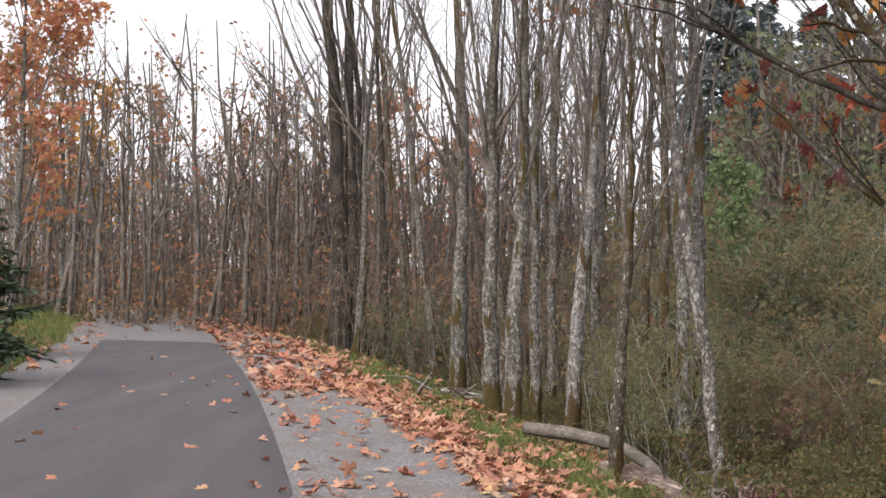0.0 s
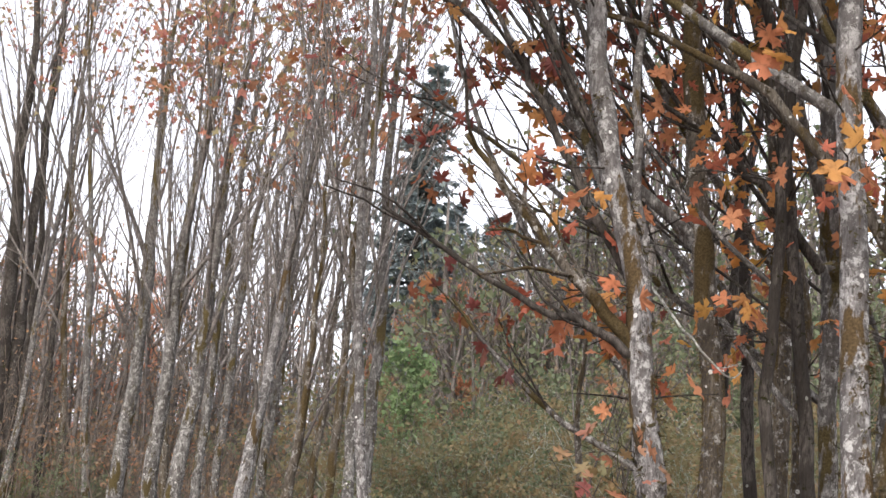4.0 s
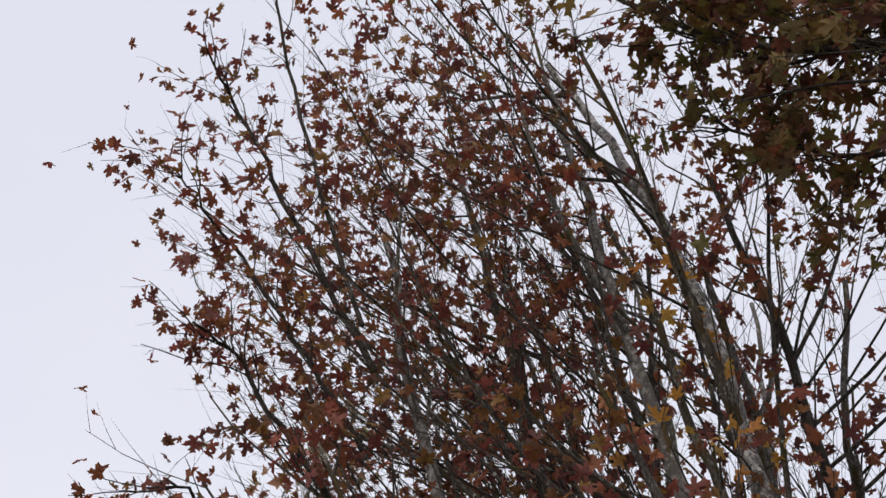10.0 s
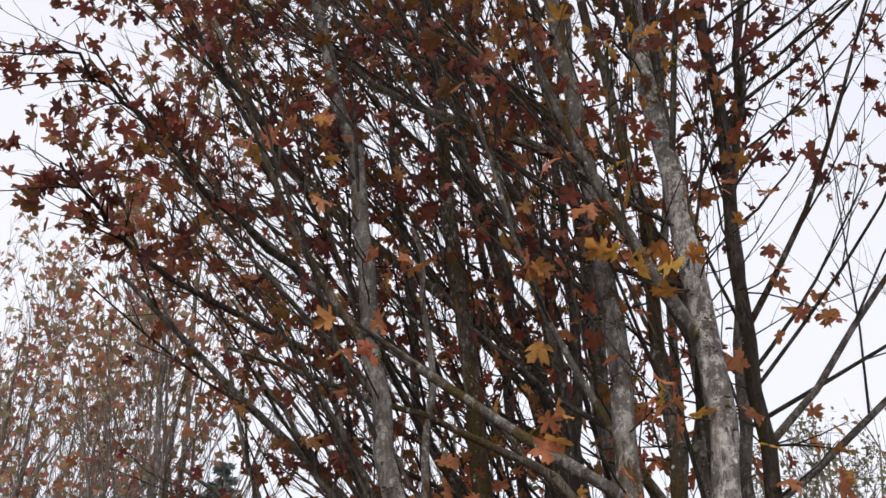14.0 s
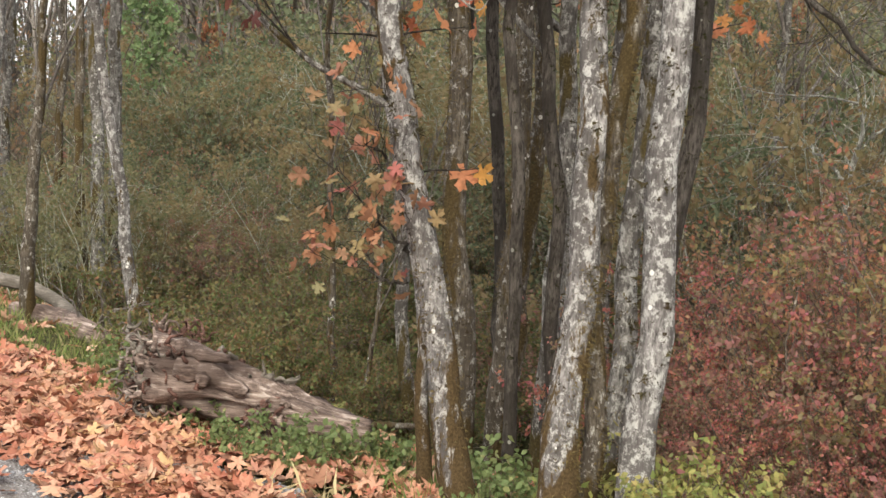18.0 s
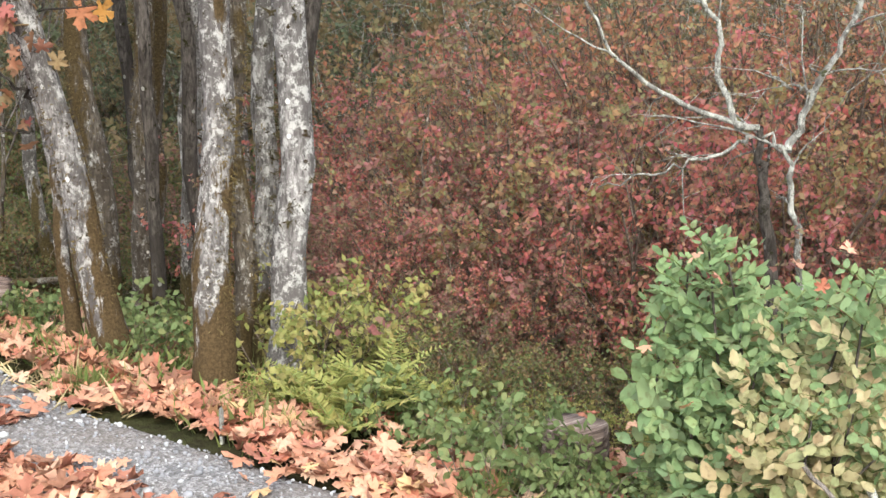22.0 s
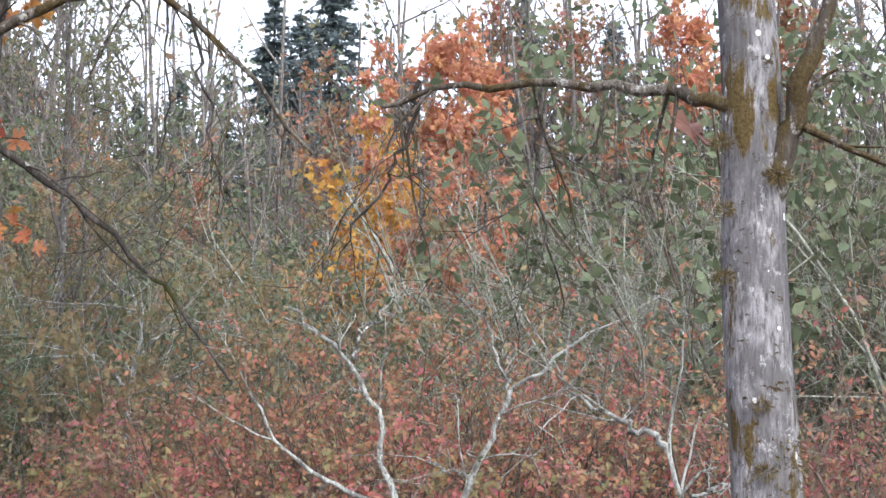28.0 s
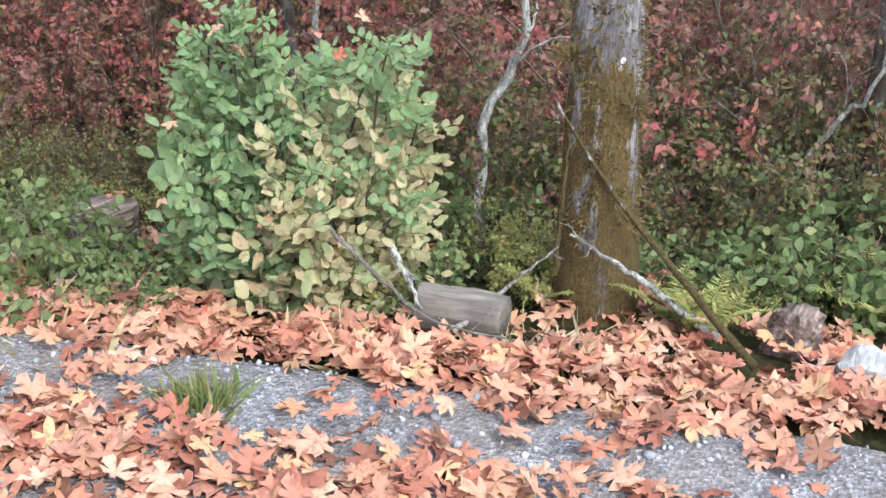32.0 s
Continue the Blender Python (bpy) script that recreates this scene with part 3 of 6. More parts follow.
def tree(name, base, top, r, label, seed, mat=None, twig=None, bow=(0, 0), limbs=12, first=0.35, o=None, leaf=None, per_tip=0.0,
         leaf_size=0.12, reach=0.28, flare=1.5, k=12, shape=None, group="", tip_r=0.12, tilt=(25, 50), leaf_from=0.0):
    """A tree: trunk, branches and, where it has them, leaves."""
    rng = np.random.default_rng(seed)
    base, top = np.asarray(base, float), np.asarray(top, float)
    t = thing(name, base, label, "tree", group)
    n = 26
    line = trunk_line(base - UP * 0.15, top, bow, n, rng)
    s = np.linspace(0, 1, n)
    ln = np.linalg.norm(top - base)
    rad = r * (1 - (1 - tip_r) * s ** 1.1) * (1 + (flare - 1) * np.exp(-s * ln / 0.45))
    g = Geo()
    g.tube(line, rad, k, 0.045, rng)
    part("trunk", g, mat or BARK_GREY, t)
    o = o or BARE
    g, tips = Geo(), []
    for i in range(limbs):
        f = first + (1 - first) * (i + rng.uniform(0, 1)) / limbs
        j = min(int(f * (n - 1)), n - 2)
        p = line[j] + (line[j + 1] - line[j]) * (f * (n - 1) - j)
        along = unit(line[j + 1] - line[j])
        az = rng.uniform(0, 2 * math.pi)
        a = radians(rng.uniform(*tilt))
        d = along * math.cos(a) + np.array([math.cos(az), math.sin(az), 0]) * math.sin(a)
        grow(g, tips, p, d, ln * reach * rng.uniform(0.7, 1.2) * (1.15 - 0.6 * f), max(rad[j] * rng.uniform(0.3, 0.5), 0.006), 0, o, rng)
    tagged(part("crown", g, twig or BARK_TWIG, t), kind="stuff")
    if leaf and per_tip > 0:
        tips = [q for q in tips if q[0][2] > base[2] + leaf_from]
        add_leaves(t, tips, per_tip, leaf, leaf_size, shape or MAPLE_LITE, rng)
    return t


def add_leaves(t, tips, per_tip, leaf, size, shape, rng, name="foliage"):
    m = int(len(tips) * per_tip)
    if not m: return
    w = rng.uniform(0, 1, len(tips)) ** 3
    pick = rng.choice(len(tips), m, p=w / w.sum())
    pos = np.array([tips[i][0] for i in pick]) + rng.normal(size=(m, 3)) * size * 0.6
    fwd = np.array([unit(tips[i][1]) for i in pick]) * 0.4 + rng.normal(size=(m, 3)) * 0.7 - UP * 0.5
    g = Geo()
    g.leaves(pos, fwd, size * rng.uniform(0.6, 1.25, m), shape, rng)
    ob = part(name, g, leaf, t)
    tagged(ob, kind="stuff")


FAN = dict(kids=(6, 4), ratio=0.46, wob=0.05, lift=0.05, spread=(10, 34), bare=0.15, fine=0.006)
BARE = dict(kids=(5, 4), ratio=0.5, wob=0.10, lift=0.10, spread=(25, 50), bare=0.25)
DENSE = dict(kids=(5, 5), ratio=0.5, wob=0.12, lift=0.08, spread=(22, 55), bare=0.2, fine=0.006)
# ---------------- repeated growth ----------------
PLACED = {}


def place(t, az, d, scale=1.0, turn=0.0, dz=0.0, squash=1.0):
    """Puts the built plant, or a copy of it, on the ground at a bearing and distance."""
    p = at(az, d)
    m = pose(p[0], p[1], p[2] + dz - 0.03, 0, 0, turn)
    if t.name not in PLACED:
        PLACED[t.name] = t
        t.matrix_basis = m
        return t
    return copy_thing(t, m @ Matrix.Diagonal((scale, scale, scale * squash, 1)))


def brush(name, label, seed, h, spread, stems, twig, leaf=None, per_tip=0.6, size=0.06, shape=None, kids=(4, 3), group="", lift=0.03, category="shrub", arch=0.6, r=0.012, split=False):
    """A many-stemmed shrub: arching stems with twigs and leaves."""
    rng = np.random.default_rng(seed)
    t = thing(name, (0, 0, 0), label, category, group)
    o = dict(kids=kids, ratio=0.5, wob=0.16, lift=lift, spread=(25, 70), bare=0.2)
    g, tips = Geo(), []
    for i in range(stems):
        a, q = rng.uniform(0, 2 * math.pi), spread * math.sqrt(rng.uniform(0, 1))
        p = np.array([q * math.cos(a), q * math.sin(a), 0])
        d = np.array([math.cos(a) * arch * rng.uniform(0, 1), math.sin(a) * arch * rng.uniform(0, 1), 1])
        main = Geo() if split else None
        grow(g, tips, p, d, h * rng.uniform(0.55, 1.05), r * rng.uniform(0.6, 1.3), 0, o, rng, main)
        if split:
            st = part("stem", main, twig, t)
            spray = new("twig_spray", g.mesh("twig_spray", twig, True))
            spray.parent = st
            tagged(spray, kind="stuff")
            g = Geo()
    if not split: tagged(part("tangle", g, twig, t), kind="stuff")
    if leaf:
        add_leaves(t, tips, per_tip, leaf, size, shape or DIAMOND, rng)
    return t


def conifer(name, label, seed, h, w, group="", dens=1.0, mat=None):
    rng = np.random.default_rng(seed)
    t = thing(name, (0, 0, 0), label, "tree", group)
    g = Geo()
    g.tube(wander((0, 0, -0.2), UP, h, 10, 0.01, 0.2, rng), np.linspace(h * 0.018, 0.02, 11), 8)
    part("trunk", g, BARK_DARK, t)
    b, n = Geo(), Geo()
    for i in range(int(h * 9 * dens)):
        f = rng.uniform(0.08, 0.99)
        a = rng.uniform(0, 2 * math.pi)
        ln = w * (1 - f) ** 0.8 * rng.uniform(0.55, 1.15) + 0.15
        d = np.array([math.cos(a), math.sin(a), rng.uniform(-0.25, 0.2)])
        pts = wander((0, 0, f * h), d, ln, 4, 0.08, -0.04, rng)
        b.tube(pts, np.linspace(0.02 + 0.01 * ln, 0.006, 5), 3)
        m = int(16 + 30 * ln)
        s = rng.uniform(0.1, 1, m) * 3.999
        j = s.astype(int)
        p = pts[j] + (pts[j + 1] - pts[j]) * (s - j)[:, None]
        side = rng.normal(size=(m, 3)) * np.array([1, 1, 0.35]) + d * 0.8 - UP * 0.25
        n.leaves(p, side, rng.uniform(0.25, 0.6, m) * (0.26 + 0.028 * h), DIAMOND, rng, 0.6)
    tagged(part("crown", b, BARK_DARK, t), kind="stuff")
    tagged(part("foliage", n, mat or NEEDLE_HAZED, t), kind="stuff")
    return t


def copse_tree(name, label, seed, h, r, leaf, per_tip, size, limbs=14, group="", mat=None, twig=None, first=0.2, reach=0.32):
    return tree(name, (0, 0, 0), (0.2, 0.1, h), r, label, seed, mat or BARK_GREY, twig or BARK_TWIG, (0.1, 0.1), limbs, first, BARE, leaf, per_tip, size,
                reach, 1.3, 8, DIAMOND if size < 0.1 else MAPLE_LITE, group)


def far_wood(label, seed, w, h, trunks, leaf, m, brush_mat, size=0.28, dense=0.6):
    """A stretch of distant wood: many thin trunks with limbs, low brush and thin foliage."""
    rng = np.random.default_rng(seed)
    t = thing("far_wood", (0, 0, 0), label, "wood", "", "stuff")
    g, tips, lo = Geo(), [], Geo()
    for i in range(trunks):
        p = np.array([rng.uniform(-w, w) / 2, rng.uniform(-3, 3), -0.3])
        hh = h * rng.uniform(0.55, 1.05)
        pts = wander(p, UP + rng.normal(size=3) * 0.06, hh, 5, 0.05, 0.1, rng)
        g.tube(pts, np.linspace(rng.uniform(0.05, 0.13), 0.02, 6), 4)
        for k in range(6):
            q = pts[int(rng.integers(2, 5))] + rng.normal(size=3) * 0.1
            a = rng.uniform(0, 6.28)
            grow(g, tips, q, np.array([math.cos(a), math.sin(a), rng.uniform(0.4, 1.6)]), hh * rng.uniform(0.12, 0.3), 0.03, 1, dict(kids=(1, 4), ratio=0.6, wob=0.12, lift=0.1, spread=(20, 50), bare=0.2), rng)
    for i in range(300):
        p = np.array([rng.uniform(-w, w) / 2, rng.uniform(-4, 4), -0.2])
        pts = wander(p, UP + rng.normal(size=3) * 0.6, h * dense * rng.uniform(0.25, 1.0), 5, 0.35, 0.0, rng)
        lo.tube(pts, np.linspace(0.018, 0.006, 6), 3)
        for f in rng.uniform(0.2, 1, 4):
            j = int(f * 4.99)
            q = pts[j] + (pts[j + 1] - pts[j]) * 0.5
            tips.extend((q + rng.normal(size=3) * 0.3, UP) for _ in range(5))
    tagged(part("trunk_mass", g, BARK_TWIG, t), kind="stuff")
    tagged(part("brush", lo, brush_mat, t), kind="stuff")
    add_leaves(t, tips, m / max(1, len(tips)), leaf, size, DIAMOND, rng, "foliage")
    return t


RNG = np.random.default_rng(77)


def scatter(kinds, n, az, d, scale, squash=(0.9, 1.15)):
    for i in range(n):
        k = kinds[int(RNG.integers(0, len(kinds)))]
        k = next((q for q in kinds if q.name not in PLACED), k)
        place(k, float(RNG.uniform(*az)), float(RNG.uniform(*d)), float(RNG.uniform(*scale)), float(RNG.uniform(0, 360)), 0, float(RNG.uniform(*squash)))


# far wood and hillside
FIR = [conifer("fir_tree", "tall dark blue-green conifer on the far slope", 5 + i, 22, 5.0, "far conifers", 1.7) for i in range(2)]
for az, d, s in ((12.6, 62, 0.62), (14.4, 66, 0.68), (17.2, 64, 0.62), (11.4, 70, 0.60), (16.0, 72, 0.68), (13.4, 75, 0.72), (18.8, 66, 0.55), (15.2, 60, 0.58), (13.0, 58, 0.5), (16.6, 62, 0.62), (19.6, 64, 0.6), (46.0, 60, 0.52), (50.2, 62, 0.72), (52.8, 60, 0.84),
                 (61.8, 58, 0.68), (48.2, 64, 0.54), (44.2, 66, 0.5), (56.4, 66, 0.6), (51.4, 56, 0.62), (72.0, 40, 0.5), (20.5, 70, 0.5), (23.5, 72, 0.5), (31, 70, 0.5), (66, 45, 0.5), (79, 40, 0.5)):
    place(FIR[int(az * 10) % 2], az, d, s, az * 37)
AUTUMN = [copse_tree("autumn_maple", "leggy maple with thin bright orange foliage", 20, 10, 0.13, LEAF_ORANGE, 3.4, 0.18, 16, "autumn maples"),
          copse_tree("golden_maple", "leggy maple with thin golden yellow foliage", 21, 9, 0.12, LEAF_YELLOW, 1.0, 0.24, 16, "autumn maples"),
          copse_tree("rusty_maple", "half-bare maple with thin rust-red foliage", 22, 11, 0.14, LEAF_RUST_SHRUB, 1.8, 0.18, 16, "autumn maples")]
BARETREE = [copse_tree("bare_alder", "slender leafless grey alder", 30 + i, 12, 0.10, None, 0, 0.1, 16, "bare alders", None, None, 0.25, 0.3) for i in range(3)]
TALLBARE = [tree("tall_alder", (0, 0, 0), (0.2, 0.1, 13), 0.10, "tall leafless grey alder with a fan of upright branches", 35 + i, BARK_GREY, BARK_TWIG, (0.1, 0.1), 13, 0.3, FAN, LEAF_RUST_SHRUB, 0.15, 0.16, 0.5, 1.3, 8,
                 MAPLE_LITE, "bare alders", 0.1, (8, 28), 8.5) for i in range(2)]
OLIVE = [brush("willow_brush", word, 40 + i, 3.4, 1.3, 15, TWIG_LICHEN, lf, 7.0, 0.07, DIAMOND, (6, 4), "willow brush", 0.0, "shrub", 0.9)
         for i, (word, lf) in enumerate((("grey-green willow brush with fine olive leaves", LEAF_DULL), ("thinning willow brush with yellow-brown leaves", LEAF_TAN)))]
LICHEN = [brush("lichen_thicket", "tangled leafless thicket grown over with pale lichen", 50 + i, 3.8, 1.1, 15, TWIG_LICHEN, None, 0, 0, None, (6, 5), "lichen thickets", -0.03, "thicket", 1.0, 0.018, True) for i in range(2)]
BROWN = [brush("brown_thicket", "leafless brown thicket of thin upright stems", 60 + i, 3.2, 1.4, 15, TWIG_BROWN, LEAF_BROWNISH, 0.5, 0.08, None, (3, 3), "brown thickets", 0.06, "thicket", 0.35) for i in range(2)]
DARKGREEN = [brush("evergreen_shrub", "dark evergreen shrub in the brush", 65 + i, 2.8, 0.9, 22, TWIG_BROWN, LEAF_DARK, 3.6, 0.075, DIAMOND, (4, 3), "evergreen shrubs", 0.03) for i in range(2)]
RED = [brush("red_shrub", word, 70 + i, 1.9, 0.75, 18, TWIG_BROWN, lf, 5.6, 0.042, OVAL_LITE, (5, 3), "maroon shrubs", 0.0)
       for i, (word, lf) in enumerate((("dense shrub with dull maroon autumn leaves", LEAF_RED_SHRUB), ("shrub with bright crimson autumn leaves", LEAF_CRIMSON), ("dense shrub with dark maroon and olive leaves", LEAF_RED_SHRUB), ("shrub with olive and gold autumn leaves", LEAF_OLIVE_GOLD)))]
RUST = [brush("rust_shrub", word, 80 + i, 2.2, 0.8, 26, TWIG_BROWN, lf, 3.0, 0.042, DIAMOND, (5, 3), "rusty shrubs", 0.03)
        for i, (word, lf) in enumerate((("airy shrub with rusty orange-red autumn leaves", LEAF_RUST_SHRUB), ("airy shrub with red autumn leaves", LEAF_CRIMSON), ("airy shrub with rusty orange-red autumn leaves", LEAF_RUST_SHRUB)))]
UNDER = [brush("bramble", "low green bramble with some yellowing leaves", 90 + i, 0.6, 0.45, 11, TWIG_BROWN, LEAF_UNDER, 4.5, 0.034, OVAL_LITE, (5, 3), "brambles", -0.03, "bramble", 1.1, 0.005) for i in range(2)]

WOOD = [far_wood("grey-brown leafless far wood with a haze of rusty leaves", 701, 14, 10, 26, LEAF_BROWNISH, 5500, TWIG_BROWN, 0.16, 0.45),
        far_wood("far wood of bare trunks and olive brush", 702, 14, 9, 22, LEAF_DULL, 9000, TWIG_LICHEN, 0.17),
        far_wood("brown leafless far wood with thin orange foliage", 703, 14, 10, 22, LEAF_ORANGE, 2600, TWIG_BROWN, 0.18),
        far_wood("dense dark evergreen and brown wood on the slope", 704, 14, 9, 20, LEAF_DARK, 17000, TWIG_BROWN, 0.18, 0.75)]
for az, d, s, k in ((-25, 62, 1.0, 0), (-20, 66, 0.85, 2), (-15.5, 88, 1.0, 0), (-11.5, 72, 0.95, 0), (-8.0, 76, 1.05, 0), (-5.0, 62, 1.0, 2), (-1.5, 56, 0.95, 0), (3, 52, 0.85, 1), (7, 54, 0.8, 0), (11, 52, 0.72, 1),
                    (15.5, 50, 0.62, 1), (20, 46, 0.7, 3), (25, 44, 0.95, 3), (29, 42, 1.2, 1), (34, 40, 1.2, 3), (38.5, 38, 1.15, 1), (22, 40, 0.62, 1), (27, 38, 0.9, 3), (31.5, 36, 0.9, 1), (36, 34, 0.9, 3), (41.5, 32, 0.62, 1), (45, 32, 0.55, 3), (49.5, 32, 0.55, 1), (55, 36, 0.75, 3), (60, 34, 0.9, 0), (65, 30, 1.1, 3),
                    (70, 30, 1.2, 1), (75, 30, 1.2, 0), (81, 30, 1.2, 1), (88, 30, 1.2, 0), (96, 32, 0.8, 1), (-30, 50, 1.0, 0), (-36, 46, 1.0, 0), (-18, 82, 1.1, 2), (-13.5, 78, 1.05, 0), (-9.8, 74, 1.0, 2), (-6.5, 74, 1.1, 0), (-3, 60, 0.9, 1), (1, 56, 0.85, 0), (5, 58, 0.8, 1),
                    (62.5, 27, 0.9, 3), (67.5, 26, 0.95, 0), (72.5, 27, 1.0, 3), (78, 27, 1.0, 0)):
    place(WOOD[k], az, d, s, 8 - az)
for az, d, s, k in ((19.5, 50, 1.2, 3), (22.5, 48, 1.2, 1), (25.5, 49, 1.35, 3), (28.5, 47, 1.6, 1), (31.5, 48, 1.65, 3), (34.5, 46, 1.6, 3), (37.5, 47, 1.6, 1), (40.5, 46, 1.5, 3), (43.5, 46, 1.25, 3), (23.8, 42, 1.1, 1), (29.8, 41, 1.1, 3), (35.8, 40, 1.1, 0), (41.6, 40, 1.0, 3),
                    (-6.5, 47, 1.2, 0), (-3.2, 44, 1.15, 2), (0.2, 42, 1.1, 0), (3.6, 42, 1.05, 0), (7.0, 42, 0.8, 2), (10.2, 44, 0.66, 0), (-10, 60, 1.3, 0), (19, 40, 0.62, 0), (32.5, 46, 1.95, 3), (37.0, 45, 1.9, 0)):
    place(WOOD[k], az, d, s, 20 - az)
SALMON = [brush("salmonberry", "green leafy berry bush with yellowing leaves", 95 + i, 0.95, 0.4, 22, TWIG_BROWN, LEAF_UNDER, 3.0, 0.036, OVAL_LITE, (5, 3), "berry bushes", -0.01, "shrub", 0.9, 0.006) for i in range(2)]
WEED = [brush("weed", "low leafy green weeds at the gravel edge", 98 + i, 0.24, 0.16, 16, TWIG_BROWN, LEAF_WEED, 1.9, 0.038, OVAL, (3, 2), "weeds", -0.04, "weeds", 1.0, 0.003) for i in range(2)]
# closing wood round the end of the path
for az, d, s in ((-21.8, 26, 1.0), (-19.2, 33, 0.9), (-24.5, 36, 1.1), (-16.8, 52, 1.05), (-12.5, 74, 1.1), (-9.5, 70, 1.0), (-19.0, 48, 0.9)):
    place(AUTUMN[0 if int(d) % 2 else 2], az, d, s, d * 31)
place(AUTUMN[1], -16.0, 57, 1.0, 40)
place(AUTUMN[1], -7.4, 62, 0.8, 140)
scatter(BARETREE, 26, (-23, -3), (55, 85), (0.75, 1.05))
scatter(BARETREE, 9, (-5, 8), (32, 60), (0.8, 1.1))
scatter(BROWN, 30, (-23, -2), (58, 82), (1.3, 2.2))
scatter(BROWN, 9, (-9, 8), (34, 52), (0.9, 1.4))
scatter(BROWN, 14, (-5, 14), (26, 50), (0.9, 1.5))
scatter(AUTUMN, 8, (-4, 22), (45, 70), (0.7, 1.0))
# willow and brush beyond the hollow
scatter(OLIVE, 14, (12, 40), (18, 34), (0.55, 1.0))
scatter(RUST, 5, (12, 36), (17, 28), (0.8, 1.3))
scatter(OLIVE, 12, (8, 36), (14, 24), (0.42, 0.72))
scatter(DARKGREEN, 8, (12, 36), (15, 26), (0.5, 0.9))
scatter(LICHEN, 3, (20, 40), (20, 30), (0.8, 1.1))
scatter(OLIVE, 9, (36, 54), (13, 24), (0.8, 1.3))
scatter(LICHEN, 4, (40, 54), (12, 20), (0.7, 1.0))
scatter(LICHEN, 34, (56, 84), (11, 18), (0.9, 1.35))
scatter(BROWN, 8, (74, 96), (12, 20), (1.0, 1.5))
scatter(OLIVE, 4, (55, 82), (14, 24), (0.8, 1.2))
scatter(BROWN, 10, (48, 80), (15, 26), (1.0, 1.6))
scatter(DARKGREEN, 9, (22, 39), (28, 38), (1.8, 2.5))
scatter(DARKGREEN, 3, (39, 50), (26, 34), (1.1, 1.5))
scatter(BROWN, 6, (23, 40), (28, 38), (1.6, 2.2))
scatter(OLIVE, 4, (14, 26), (28, 38), (1.0, 1.3))
scatter(TALLBARE, 6, (-5, 8), (27, 38), (0.85, 1.1))
scatter(BROWN, 7, (3, 14), (40, 52), (1.2, 1.6))
scatter(DARKGREEN, 4, (60, 92), (24, 32), (1.6, 2.4))
scatter(OLIVE, 5, (38, 60), (18, 30), (1.0, 1.4))
scatter(LICHEN, 2, (42, 58), (16, 26), (1.0, 1.3))
scatter(DARKGREEN, 9, (39, 57), (11.5, 18), (0.8, 1.25))
scatter(BROWN, 6, (38, 60), (18, 28), (1.0, 1.6))
scatter(RUST, 3, (38, 60), (13, 20), (1.0, 1.4))
scatter(OLIVE, 6, (38, 62), (12, 20), (0.8, 1.2))
scatter(DARKGREEN, 9, (38, 60), (13, 28), (0.8, 1.7))
scatter(OLIVE, 5, (60, 92), (18, 28), (1.3, 1.8))
scatter(BROWN, 8, (60, 92), (17, 26), (1.2, 1.9))
scatter(DARKGREEN, 8, (60, 95), (12, 24), (0.8, 1.6))
scatter(DARKGREEN, 8, (4, 36), (20, 36), (0.7, 1.3))
scatter(BROWN, 5, (-4, 14), (22, 40), (1.0, 1.6))
scatter(DARKGREEN, 4, (-4, 14), (24, 42), (0.6, 0.9))
for az, d, s, k in ((54.5, 16.5, 0.5, 1), (57.3, 18, 0.66, 0), (59.6, 19, 0.66, 0), (55.6, 20, 0.62, 1), (52.0, 28, 0.62, 2), (64.0, 28, 0.75, 2), (69.5, 24, 0.75, 0), (73.0, 25, 0.8, 2), (46.5, 30, 0.5, 2), (42.0, 30, 0.55, 2),
                    (15.8, 40, 0.52, 0), (17.6, 42, 0.5, 2), (19.5, 46, 0.55, 0), (11.0, 50, 0.6, 2), (61.0, 30, 0.85, 2)):
    place(AUTUMN[k], az, d, s, az * 53)
# red shrubs in the hollow
for az, d, sc, k in ((43.4, 8.4, 0.86, 1), (45.0, 8.2, 0.95, 0), (46.6, 8.0, 0.92, 1), (44.4, 9.2, 0.95, 2), (47.6, 7.8, 0.78, 2), (52.4, 8.2, 1.0, 0), (53.8, 8.6, 1.1, 2)):
    place(RUST[k], az, d, sc, az * 71)
scatter(RUST, 15, (54, 76), (8.0, 10.5), (1.0, 1.25))
for az, d, sc, k in ((48.8, 7.6, 0.62, 3), (50.4, 7.4, 0.66, 1), (51.6, 7.8, 0.74, 0), (42.6, 7.0, 0.66, 1), (44.4, 6.9, 0.72, 0), (46.2, 6.8, 0.74, 1), (45.2, 6.3, 0.60, 3), (47.8, 6.7, 0.68, 2), (49.4, 6.5, 0.56, 0), (43.2, 6.0, 0.5, 0), (50.6, 6.0, 0.46, 2), (41.8, 6.2, 0.5, 2)):
    place(RED[k], az, d, sc, az * 91)
scatter(RED, 12, (51, 64), (6.5, 7.6), (0.7, 0.95))
scatter(RED, 5, (62, 72), (6.6, 7.4), (0.7, 0.95))
scatter(RED, 4, (53, 72), (5.9, 6.4), (0.46, 0.58))
scatter(RED, 22, (75, 96), (5.9, 8.6), (0.75, 1.1))
scatter(SALMON, 10, (76, 92), (4.8, 5.8), (0.6, 0.9))
scatter(UNDER, 20, (54, 92), (4.8, 5.6), (0.6, 0.9))
scatter(SALMON, 18, (54, 92), (5.2, 6.2), (0.6, 1.0))
scatter(SALMON, 8, (40, 52), (4.7, 5.4), (0.3, 0.5))
scatter(RED, 5, (41, 49), (5.5, 6.0), (0.32, 0.45))
